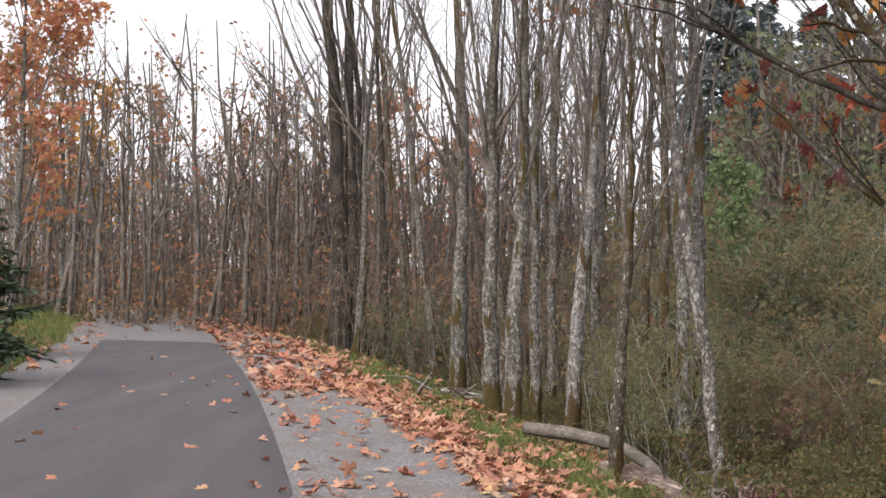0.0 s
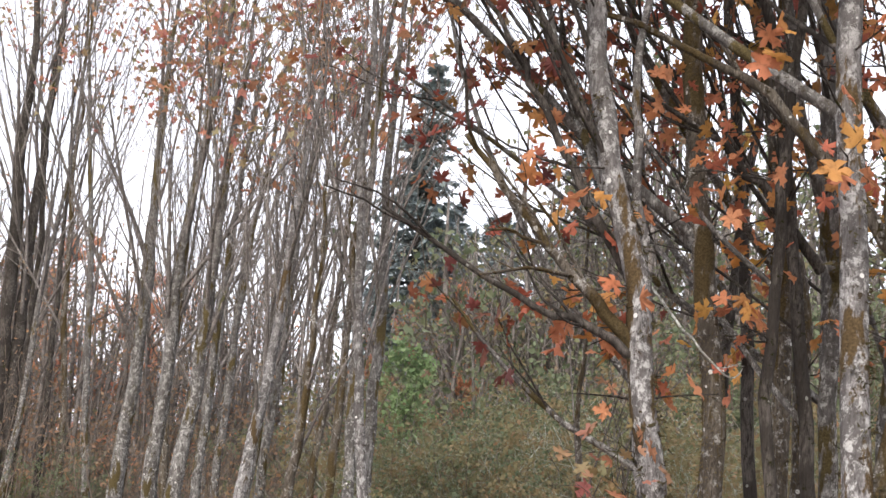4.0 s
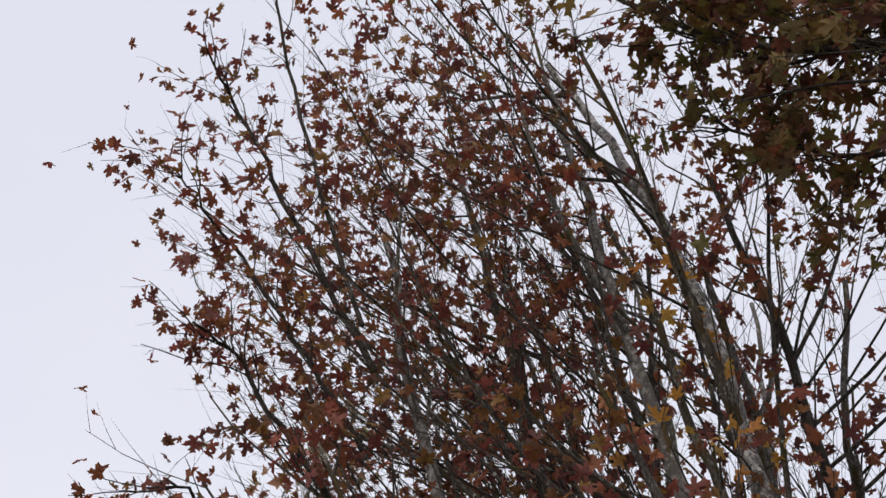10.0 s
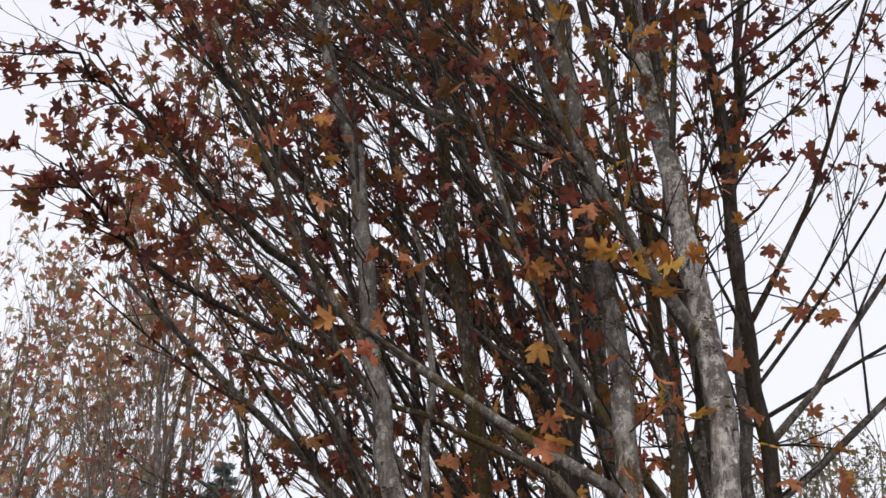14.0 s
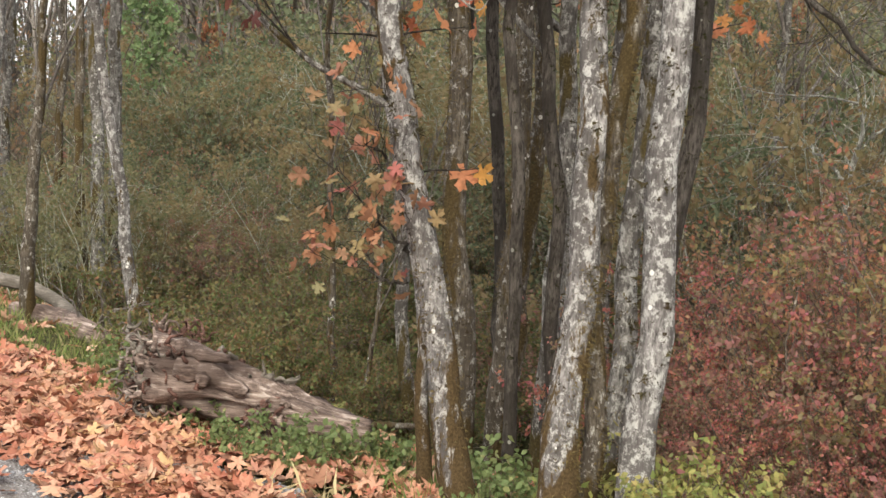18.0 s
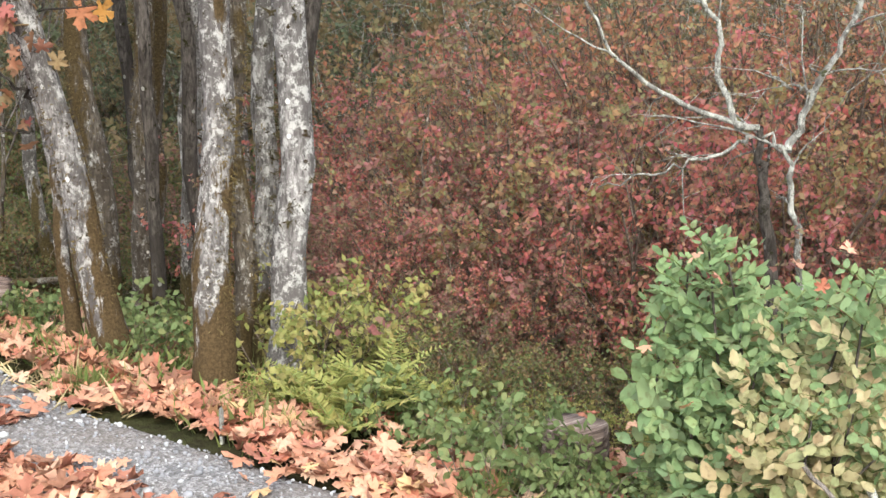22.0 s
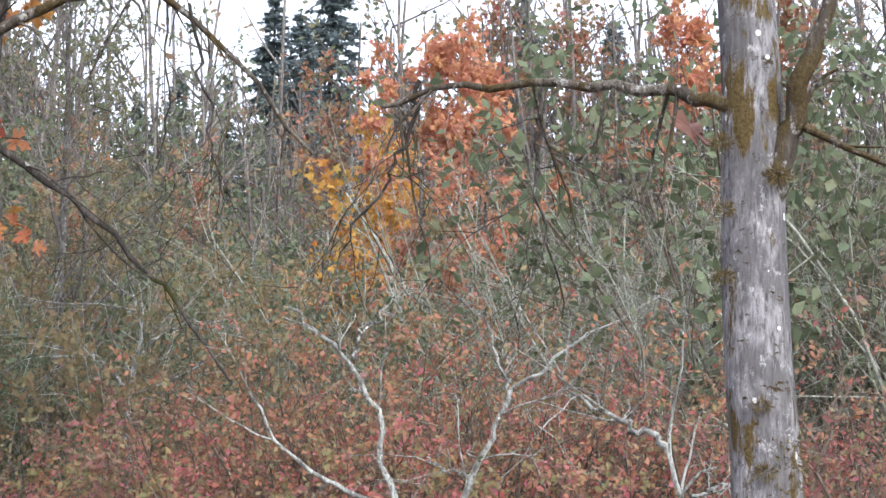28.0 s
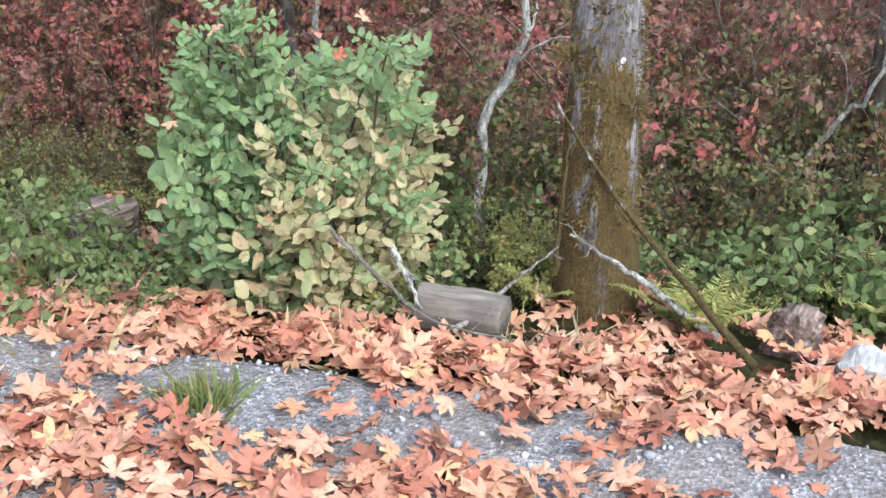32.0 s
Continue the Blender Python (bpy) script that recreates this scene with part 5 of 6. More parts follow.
def moss_pads(t, spots):
    """Cushions of brown moss on a trunk, as (bearing, distance, height angle, radius)."""
    for i, (az, d, el, r) in enumerate(spots):
        rng = np.random.default_rng(900 + i)
        g = Geo()
        c = at(az, d, el)
        m = 260
        a = rng.normal(size=(m, 3))
        a /= np.linalg.norm(a, axis=1)[:, None]
        g.leaves(c + a * np.array([r, r, r * 0.75]) * rng.uniform(0.3, 1, (m, 1)), a + UP * 0.1, np.full(m, r * 0.5), NEEDLE_SHAPE, rng)
        part("moss_pad", g, MOSS, t)


rng = np.random.default_rng(262)
for pts, r in ((((70, 4.2, 56), (58, 4.3, 54), (47, 4.4, 52.4), (36, 4.5, 56), (26, 4.6, 60), (19, 4.6, 63.5)), 0.034), (((70, 4.2, 60), (58, 4.3, 60), (47, 4.3, 58), (37, 4.3, 61), (28, 4.2, 65)), 0.03), (((71, 4.2, 52), (58, 4.5, 50), (48, 4.7, 48), (40, 4.9, 50), (34, 5.0, 53)), 0.028),
               (((70, 4.2, 62), (55, 4.2, 64), (40, 4.1, 66), (26, 4.0, 67.5)), 0.03), (((71, 4.2, 55), (60, 4.4, 55), (50, 4.5, 55.5), (42, 4.5, 58), (34, 4.5, 60)), 0.026), (((71, 4.2, 58), (60, 4.3, 57), (50, 4.4, 54), (43, 4.6, 53), (33, 4.7, 57)), 0.024)):
    tips = limb(single, [at(*p) for p in pts], r, BARK_DARK, rng, 36, 0.75)
    add_leaves(single, tips, 0.62, LEAF_OLIVE_RED, 0.105, MAPLE, rng, "foliage")
moss_coat(220, 0.05, 0.95, 2600, MOSS, 0.022, 250, 1.3, 1, "tawny moss sleeve")
moss_coat(220, 0.9, 1.3, 500, MOSS, 0.02, 205, 0.5, 1, "tawny moss sleeve")
moss_pads(single, ((72.55, 3.75, -4.1, 0.035), (72.3, 3.75, -8.7, 0.05), (72.4, 3.75, -1.2, 0.03), (72.6, 3.75, -5.8, 0.028), (71.4, 3.77, -8.2, 0.04), (70.9, 3.77, 4.5, 0.03), (71.0, 3.77, 7.5, 0.03), (70.8, 3.77, 10.5, 0.035), (73.3, 3.77, 9.0, 0.04), (71.2, 3.73, -12.5, 0.05), (74.3, 3.73, -14.5, 0.05)))
# ---------------- small trees in the hollow ----------------


def crooked(name, lines, label, mat, seed, side=8, side_len=0.5):
    rng = np.random.default_rng(seed)
    first = at(*lines[0][1][0])
    t = thing(name, first, label, "tree")
    for r, places in lines:
        limb(t, [at(*p) for p in places], r, mat, rng, side, side_len, name="stem")
    return t


crooked("crooked_sapling", ((0.027, ((67.2, 4.75), (67.4, 4.75, -19.3), (67.2, 4.75, -16.3), (68.0, 4.75, -14.6), (68.7, 4.75, -12.2), (69.2, 4.75, -9.6), (69.2, 4.75, -6.8), (68.8, 4.75, -4.4), (68.1, 4.75, -2.9))),
                            (0.014, ((68.3, 4.75, -3.1), (67.2, 4.75, -2.4), (66.3, 4.75, -2.1), (64.5, 4.75, -1.2), (63.6, 4.75, 0.2))), (0.010, ((69.1, 4.75, -5.6), (70.2, 4.8, -4.8), (71.0, 4.8, -4.6)))),
        "crooked white lichen-covered sapling", BARK_WHITE, 301)
snag = crooked("forked_snag", ((0.020, ((59.9, 5.2), (59.5, 5.2, -13.0), (59.3, 5.2, -11.1), (58.9, 5.2, -8.1), (58.6, 5.2, -7.2), (57.9, 5.2, -6.5), (57.2, 5.2, -6.2))),
                               (0.015, ((57.3, 5.2, -6.2), (56.2, 5.2, -6.1), (54.4, 5.2, -5.4), (52.6, 5.2, -4.6), (51.2, 5.2, -3.4), (50.2, 5.2, -2.3), (49.4, 5.2, -0.8))),
                               (0.017, ((56.6, 5.2, -6.2), (56.2, 5.2, -5.9), (55.6, 5.2, -3.6), (54.9, 5.2, -1.1), (54.2, 5.2, 0.7), (52.5, 5.2, 2.0), (51.1, 5.2, 3.0))),
                               (0.010, ((54.2, 5.2, 0.7), (54.2, 5.2, 1.7), (54.8, 5.2, 2.2), (56.0, 5.2, 2.8))),
                               (0.017, ((58.6, 5.2, -7.2), (59.0, 5.2, -6.4), (59.4, 5.2, -4.8), (60.5, 5.2, -2.5), (61.1, 5.2, -1.0), (62.7, 5.2, 0.4), (64.8, 5.2, 1.9))),
                               (0.011, ((61.0, 5.2, -1.4), (61.2, 5.2, -0.3), (60.4, 5.2, 1.6), (60.0, 5.2, 2.8))),
                               (0.009, ((59.4, 5.2, -4.6), (58.4, 5.2, -4.3), (57.5, 5.2, -3.7))),
                               (0.010, ((57.0, 5.2, -6.6), (56.2, 5.2, -7.1), (54.4, 5.2, -8.0), (52.4, 5.2, -8.4), (50.2, 5.2, -9.1)))),
        "forked leafless snag with white lichen crust", BARK_WHITE, 302, 5, 0.45)
limb(snag, [at(58.5, 5.22), at(58.1, 5.22, -10.9), at(57.7, 5.22, -8.9), at(57.2, 5.2, -7.1), at(57.4, 5.2, -6.2)], 0.034, BARK_DARK, np.random.default_rng(304), 2, 0.2, name="stub")
crooked("leaning_sapling", ((0.015, ((80.6, 4.9), (82.2, 4.9, -15.7), (84.0, 4.9, -13.2), (85.1, 4.9, -11.6), (87.0, 4.9, -8.6))),), "pale leaning dead sapling in the thicket", BARK_WHITE, 305, 5)
tree("alder", at(85.5, 5.1), at(84.6, 5.2, 48), 0.085, "mossy brown alder trunk in the thicket", 160, BARK_MOSS, BARK_TWIG, (0.03, 0.02), 8, 0.6, FAN, None, 0, 0.1, 0.3)
crooked("pale_snag", ((0.03, ((44.3, 10.0), (44.3, 10.0, -3.2), (44.0, 10.0, -0.7), (44.9, 10.0, 1.4), (44.1, 10.0, 3.8))), (0.016, ((44.0, 10, -0.6), (42.5, 10, 0.8), (40.8, 10, 0.6))), (0.014, ((44.9, 10, 1.3), (47.0, 10, 2.4)))),
        "small pale leafless snag with spreading twigs", BARK_WHITE, 303, 9, 0.9)

# ---------------- green shrub at the gravel's edge ----------------


def leafy_shrub():
    """Upright dark stems with whorls of feathered leaves; each leaf carries pairs of broad leaflets in one plane."""
    rng = np.random.default_rng(400)
    base = at(58.5, 3.72)
    to_eye = -np.array([base[0], base[1], 0]) / 3.7
    t = thing("elder_shrub", base, "leafy shrub, part fresh green and part faded yellow, beside gravel", "shrub")
    tops = ((53.2, -13.6), (54.1, -11.4), (55.0, -10.4), (55.9, -10.9), (56.8, -13.0), (57.4, -15.5), (58.4, -13.4), (59.2, -12.6), (60.2, -12.4), (61.2, -13.0), (62.2, -11.6), (63.0, -12.2), (63.8, -14.6),
            (54.4, -17.5), (56.2, -18.5), (58.0, -18.0), (60.0, -17.5), (61.8, -17.0), (63.2, -18.5))
    for i, (az, top_el) in enumerate(tops):
        low = i >= 13
        d = (3.58 if low else 3.78) + rng.normal() * 0.10
        a, b = at(58.7 + (az - 58.4) * 0.62, d), at(az + 0.4, d, top_el - 1.4)
        g = Geo()
        pts = trunk_line(a, b, (rng.normal() * 0.03, rng.normal() * 0.03), 9, rng, 0.02)
        g.tube(pts, np.linspace(0.009, 0.003, 9), 5)
        part("stem", g, BARK_DARK, t)
        fresh, faded, stalks = [], [], Geo()
        levels = 10 if low else 13
        for lv in range(levels):
            s = 0.10 + 0.90 * lv / (levels - 1)
            p = pts[0] + (pts[-1] - pts[0]) * s
            for q in range(3):
                a2 = lv * 1.2 + q * 2.1 + rng.normal() * 0.35
                rise = 0.15 + 0.75 * s ** 2
                out = unit(np.array([math.cos(a2), math.sin(a2), rise]))
                ln = (0.235 - 0.10 * s) * rng.uniform(0.7, 1.2)
                nrm = unit(UP * 0.85 + to_eye * 0.75 + rng.normal(size=3) * 0.28)
                side = unit(np.cross(out, nrm))
                stalks.tube([p, p + out * ln * 0.5, p + out * ln - UP * 0.02], [0.0022, 0.0016, 0.001], 3)
                limit = (0.86 if 57.0 < az < 62 else 0.76 if az > 62 else 0.34 if az > 55.5 else 0.0)
                old = s + rng.normal() * 0.10 < limit and az > 55.5 and not (low and az < 58)
                bin_ = faded if old else fresh
                big = (0.25 + 0.06 * rng.normal()) * ln + 0.012 - (0.008 if s > 0.85 else 0)
                for k, sg in ((0.32, -1), (0.32, 1), (0.56, -1), (0.56, 1), (0.78, -1), (0.78, 1), (0.95, 0)):
                    bin_.append((p + out * ln * k - UP * 0.02 * k, side * sg * 0.95 + out * (0.45 if sg else 1.0) + rng.normal(size=3) * 0.12, nrm + rng.normal(size=3) * 0.3, max(0.024, big * rng.uniform(0.8, 1.15))))
        tagged(part("leaf_stalk", stalks, GRASS, t), kind="stuff")
        for items, mat, word in ((fresh, LEAF_GREEN, ""), (faded, LEAF_FADED, "faded yellow leaves")):
            if len(items) < 3: continue
            lg = Geo()
            lg.leaves(np.array([q[0] for q in items]), np.array([q[1] for q in items]), np.array([q[3] for q in items]), LEAFLET, rng, 0.5, np.array([q[2] for q in items]))
            tagged(part("foliage", lg, mat, t, word), kind="stuff")
    return t


leafy_shrub()

# ---------------- fallen wood ----------------


def log(name, places, r0, r1, label, mat, seed, rough=0.07, k=14):
    """A log along the given places; its own x axis runs along it."""
    rng = np.random.default_rng(seed)
    pts = np.array(places, float)
    s = np.linspace(0, len(pts) - 1, 26)
    j = np.minimum(s.astype(int), len(pts) - 2)
    f = (s - j)[:, None]
    line = pts[j] * (1 - f) + pts[j + 1] * f
    for _ in range(3):
        line[1:-1] = (line[:-2] + 2 * line[1:-1] + line[2:]) / 4
    a = math.atan2(line[-1][1] - line[0][1], line[-1][0] - line[0][0])
    t = thing(name, line[0], label, "log")
    t.rotation_euler = (0, 0, a)
    q = line - line[0]
    line = np.stack([q[:, 0] * math.cos(a) + q[:, 1] * math.sin(a), q[:, 1] * math.cos(a) - q[:, 0] * math.sin(a), q[:, 2]], 1)
    g = Geo()
    rad = np.linspace(r0, r1, 26) * (1 + rough * np.sin(np.linspace(0, 9, 26) + seed))
    g.tube(line, rad, k, rough, rng, True)
    bole = new("bole", g.mesh("bole", mat))
    bole.parent = t
    return t, line, rng


def raised(az, d, h):
    p = at(az, d)
    return (p[0], p[1], p[2] + h)


def ridged_log(name, ends, label, mat, seed):
    """A split, weathered log between two places: ribs of wood run along it and twist; its own x axis runs along it. ends: two (place, radius)."""
    rng = np.random.default_rng(seed)
    (p0, r0), (p1, r1) = ends
    p0, p1 = np.array(p0), np.array(p1)
    t = thing(name, p0, label, "log")
    v = p1 - p0
    t.rotation_euler = (0, 0, math.atan2(v[1], v[0]))
    length, n, k = math.hypot(v[0], v[1]), 44, 40
    x = np.linspace(0, length, n)
    f = x / length
    a = np.linspace(0, 2 * np.pi, k, endpoint=False)
    rad = r1 + (r0 - r1) * (1 - f) ** 1.25
    ring = np.zeros((n, k, 3))
    for i in range(n):
        for j in range(k):
            tw = a[j] + 0.9 * f[i]
            q = Vector((math.cos(tw) * 1.7, math.sin(tw) * 1.7, f[i] * 1.6 + seed))
            rib = 1 - abs(noise.noise(q * 1.15)) * 2.4
            fine = noise.noise(Vector((math.cos(tw) * 6, math.sin(tw) * 6, f[i] * 3)))
            r = rad[i] * (0.72 + 0.36 * rib + 0.09 * fine)
            ring[i, j] = (x[i], r * math.cos(a[j]), r * math.sin(a[j]) * 0.92 + v[2] * f[i] + 0.03 * math.sin(3 * f[i]))
    g = Geo()
    i, j = np.meshgrid(np.arange(n - 1), np.arange(k), indexing="ij")
    q = np.stack([i * k + j, i * k + (j + 1) % k, (i + 1) * k + (j + 1) % k, (i + 1) * k + j], -1).reshape(-1, 4)
    c = np.arange(k)
    vv = np.vstack([ring.reshape(-1, 3), [(0.10, 0, 0)], [(length - 0.05, 0, v[2])]])
    g.add(vv, np.vstack([np.stack([(c + 1) % k, c, np.full(k, n * k)], 1), np.stack([(n - 1) * k + c, (n - 1) * k + (c + 1) % k, np.full(k, n * k + 1)], 1)]), q)
    bole = new("bole", g.mesh("bole", mat))
    bole.parent = t
    line = np.stack([x, 0 * x, v[2] * f], 1)
    return t, line, rad, rng


root_log, line, log_rad, rng = ridged_log("uprooted_log", ((raised(13.7, 7.0, 0.27), 0.25), (raised(23.6, 6.75, 0.10), 0.105)), "weathered grey uprooted log with a gnarled root plate", DRIFTWOOD, 501)


def root(p, d, ln, r, wob, mat=None, end=0.004):
    g = Geo()
    pts = wander(p, d, ln, 9, wob, 0.0, rng)
    g.tube(pts, np.linspace(r, end, 10) * (1 + 0.18 * rng.normal(size=10)), 7, 0.12, rng, True)
    ob = new("root", g.mesh("root", mat or DRIFTWOOD))
    ob.parent = root_log


# the torn root plate: a rim of stout roots, then a thick fringe of curling thin ones
for i in range(15):
    a = 2 * math.pi * i / 15 + rng.normal() * 0.15
    rim = np.array([rng.uniform(-0.05, 0.12), 0.17 * math.cos(a), 0.17 * math.sin(a)])
    root(line[0] + rim, np.array([-0.7 + 0.3 * rng.normal(), 0.7 * math.cos(a) + 0.5 * math.sin(a), 0.7 * math.sin(a)]), rng.uniform(0.16, 0.28), rng.uniform(0.026, 0.045), 0.5)
for i in range(190):
    a = rng.uniform(0, 2 * math.pi)
    q = rng.uniform(0.10, 0.24)
    x = rng.uniform(-0.16, 0.05) if i % 3 else rng.uniform(0.0, 0.30)
    if x > 0.05: q = 0.23
    root(line[0] + np.array([x, q * math.cos(a), q * math.sin(a)]), np.array([-0.35, math.cos(a), math.sin(a) * 0.9]) + rng.normal(size=3) * 0.55, rng.uniform(0.10, 0.28), rng.uniform(0.007, 0.015), 0.8, DRIFTWOOD_RED if i % 3 == 0 else LOGWOOD if i % 3 == 1 else None, 0.003)
# two burls beside the hollow under the plate
for x, y, z, ln, r in ((0.16, -0.17, 0.08, 0.42, 0.075), (0.10, -0.10, 0.17, 0.36, 0.06)):
    root(line[0] + np.array([x, y, z]), np.array([1.0, 0.05, -0.28]), ln, r, 0.16, None, 0.03)
# broken branch stub with a pale split end, and torn splinters behind it
root(line[12] + np.array([0.02, -0.13, 0.07]), np.array([-0.45, -0.6, 0.35]), 0.14, 0.036, 0.1, None, 0.034)
for i in range(5):
    root(line[13] + np.array([0.04 * i - 0.06, -0.02 + 0.02 * i, 0.15]), np.array([0.2 + rng.normal() * 0.4, rng.normal() * 0.3, 0.8]), rng.uniform(0.07, 0.14), 0.028, 0.3, LOGWOOD if i % 2 else DRIFTWOOD_RED, 0.008)
for i in range(9):
    root(line[18 + i] + np.array([0, -0.05 + 0.015 * i, log_rad[20] * 0.85]), np.array([0.8, rng.normal() * 0.3, 0.4]), rng.uniform(0.07, 0.15), 0.015, 0.35, LOGWOOD)
# knot of roots low on the near side
for i in range(64):
    a = rng.uniform(0, 2 * math.pi)
    c = line[23] + np.array([rng.normal() * 0.05, -0.13, -0.02 + rng.normal() * 0.04])
    root(c, np.array([math.cos(a), -0.55 + rng.normal() * 0.25, math.sin(a)]), rng.uniform(0.07, 0.21), rng.uniform(0.007, 0.026), 0.6, DRIFTWOOD_RED if i % 3 == 0 else None)
log("bent_log", (raised(3.9, 14.6, 0.12), raised(6.0, 14.4, 0.22), raised(8.2, 13.9, 0.26), raised(9.6, 13.2, 0.16), raised(10.6, 12.4, 0.0)), 0.08, 0.065, "pale barkless bent log lying on the bank", LOGWOOD, 502)
log("old_log", (raised(7.6, 12.2, 0.05), raised(9.5, 11.6, 0.10), raised(11.2, 10.6, 0.06)), 0.11, 0.09, "grey rotting log half sunk in grass", DRIFTWOOD, 503)
log("cut_log", (raised(64.7, 3.44, 0.06), raised(66.8, 3.42, 0.065), raised(69.1, 3.38, 0.065)), 0.075, 0.07, "short cut log lying behind the gravel edge", LOGWOOD, 504, 0.03)


def stump(name, az, d, r, h, label, mat, seed, ragged=0.1):
    rng = np.random.default_rng(seed)
    p = at(az, d)
    t = thing(name, p, label, "stump")
    g = Geo()
    z = np.linspace(-0.1, h, 9)
    g.tube(np.stack([p[0] + 0.02 * z, p[1] + 0 * z, p[2] + z], 1), r * (1.18 - 0.18 * np.linspace(0, 1, 9)), 18, ragged * 0.5, rng, True)
    part("bole", g, mat, t)
    return t


stump("stump", 49.5, 3.98, 0.105, 0.21, "old grey tree stump with fallen leaves on top", DRIFTWOOD, 511)
stump("broken_stump", 83.4, 3.7, 0.062, 0.13, "small broken stump with torn pale top", DRIFTWOOD, 512, 0.7)


def rock(az, d, r, label, seed, sink=0.3):
    p = at(az, d)
    bm = bmesh.new()
    bmesh.ops.create_icosphere(bm, subdivisions=3, radius=r)
    for v in bm.verts:
        q = v.co / r
        v.co *= 1 + 0.28 * noise.noise(q * 1.3 + Vector((seed, 0, 0))) + 0.08 * noise.noise(q * 5)
        v.co.z *= 0.8
    me = bpy.data.meshes.new("rock")
    bm.to_mesh(me)
    bm.free()
    me.materials.append(STONE)
    ob = new("rock", me)
    ob.location = (p[0], p[1], p[2] + r * (0.8 - sink))
    return tagged(ob, label, "rock")


rock(86.8, 3.45, 0.09, "pale rounded stone at the gravel edge", 3)


def stick(places, r, label, mat=BARK_TWIG, seed=1):
    rng = np.random.default_rng(seed)
    pts = np.array(places, float)
    ob = thing("stick", pts[0], label, "stick")
    limb(ob, pts, r * 1.2, mat, rng, 2, 0.12, name="twig", jitter=0.003)
    return ob


stick((raised(81.6, 3.42, 0.0), at(76.7, 3.62, -21.2), at(73.0, 3.68, -17.7), at(70.7, 3.70, -14.6)), 0.012, "long dead stick leaning on the trunk", BARK_GREY, 1)
stick((raised(79.6, 3.56, 0.02), at(75.4, 3.60, -22.1), at(71.9, 3.66, -20.5)), 0.012, "pale peeled stick leaning by the trunk", BARK_WHITE, 2)
stick((at(71.3, 3.62, -22.4), at(71.4, 3.66, -18.4), at(71.5, 3.70, -15.8)), 0.008, "thin upright dead stick", BARK_GREY, 3)
stick((at(66.5, 3.30, -25.4), at(68.6, 3.45, -23.5), at(71.4, 3.62, -21.1)), 0.009, "thin grey stick across the cut log", BARK_TWIG, 4)
stick((at(63.2, 3.50, -21.6), at(64.1, 3.42, -23.0), at(64.9, 3.36, -24.4)), 0.011, "short lichen-white stick beside the log", BARK_WHITE, 5)
stick((at(60.1, 3.40, -20.8), at(62.4, 3.34, -22.8), at(65.0, 3.28, -24.9), at(67.9, 3.24, -25.4), at(71.6, 3.20, -25.8)), 0.006, "bent dry twig over the leaves", BARK_TWIG, 6)
stick((raised(48.2, 3.1, 0.015), raised(50.2, 3.05, 0.03)), 0.02, "short pale chunk of wood on the gravel", BARK_WHITE, 7)

# ---------------- ferns, grass, litter ----------------


def fern(az, d, n, ln, seed, label="yellow-green fern at the foot of the trees"):
    rng = np.random.default_rng(seed)
    p = at(az, d)
    t = thing("fern", p, label, "fern", "ferns")
    for i in range(n):
        a = 2 * math.pi * i / n + rng.normal() * 0.25
        d0 = np.array([math.cos(a) * 0.7, math.sin(a) * 0.7, 1.1])
        pts = wander(p, d0, ln * rng.uniform(0.6, 1.1), 12, 0.04, -0.075, rng)
        g = Geo()
        g.tube(pts, np.linspace(0.004, 0.001, 13), 3)
        pos, fwd, size = [], [], []
        for j in range(2, 25):
            s = j / 24 * 11.99
            q = int(s)
            c = pts[q] + (pts[q + 1] - pts[q]) * (s - q)
            al = unit(pts[q + 1] - pts[q])
            sd = unit(np.cross(al, UP))
            for sg in (-1, 1):
                pos.append(c); fwd.append(sd * sg + al * 0.35); size.append(ln * 0.17 * math.sin(math.pi * min(1, (j / 24) ** 0.7 * 0.93 + 0.05)) + 0.008)
        g.leaves(pos, fwd, np.array(size), oval_shape(0.11), rng, 0.95)
        part("frond", g, FERN_GREEN, t)
    return t


for i, (az, d, n, ln) in enumerate(((39.2, 4.5, 11, 0.44), (41.2, 4.6, 10, 0.42), (37.2, 4.65, 9, 0.38), (35.6, 4.75, 7, 0.30), (43.2, 4.8, 9, 0.36), (38.2, 4.3, 8, 0.3), (77.2, 3.7, 6, 0.26), (78.8, 3.62, 7, 0.28), (71.0, 3.75, 5, 0.2), (45.0, 5.0, 8, 0.36), (21.5, 7.2, 6, 0.3), (86.5, 4.1, 6, 0.4))):
    fern(az, d, n, ln, 600 + i, "bright green fern beside the trunk" if 70 < az < 80 else "yellow-green fern at the foot of the trees")


def grass(name, spots, mat, label, seed, ln=0.16, per=26, r=0.10, rise=1.0):
    """Grass blades in tufts at the given spots."""
    rng = np.random.default_rng(seed)
    pos, fwd, size = [], [], []
    for x, y in spots:
        z = ground_z(x, y) - 0.02
        for i in range(per):
            a, q = rng.uniform(0, 6.283), r * math.sqrt(rng.uniform())
            pos.append((x + q * math.cos(a), y + q * math.sin(a), z))
            fwd.append((rng.normal() * 0.4 + math.cos(a) * 0.3, rng.normal() * 0.4 + math.sin(a) * 0.3, rise))
            size.append(ln * rng.uniform(0.5, 1.3))
    g = Geo()
    blade = (np.array([(-0.028, 0, 0), (0.028, 0, 0), (0.02, 0.55, 0.03), (-0.02, 0.55, 0.03), (0, 1, 0.16)]), [(0, 1, 2), (0, 2, 3), (3, 2, 4)])
    g.leaves(pos, fwd, np.array(size), blade, rng)
    return tagged(new(name, g.mesh(name, mat)), label, "grass", kind="stuff")


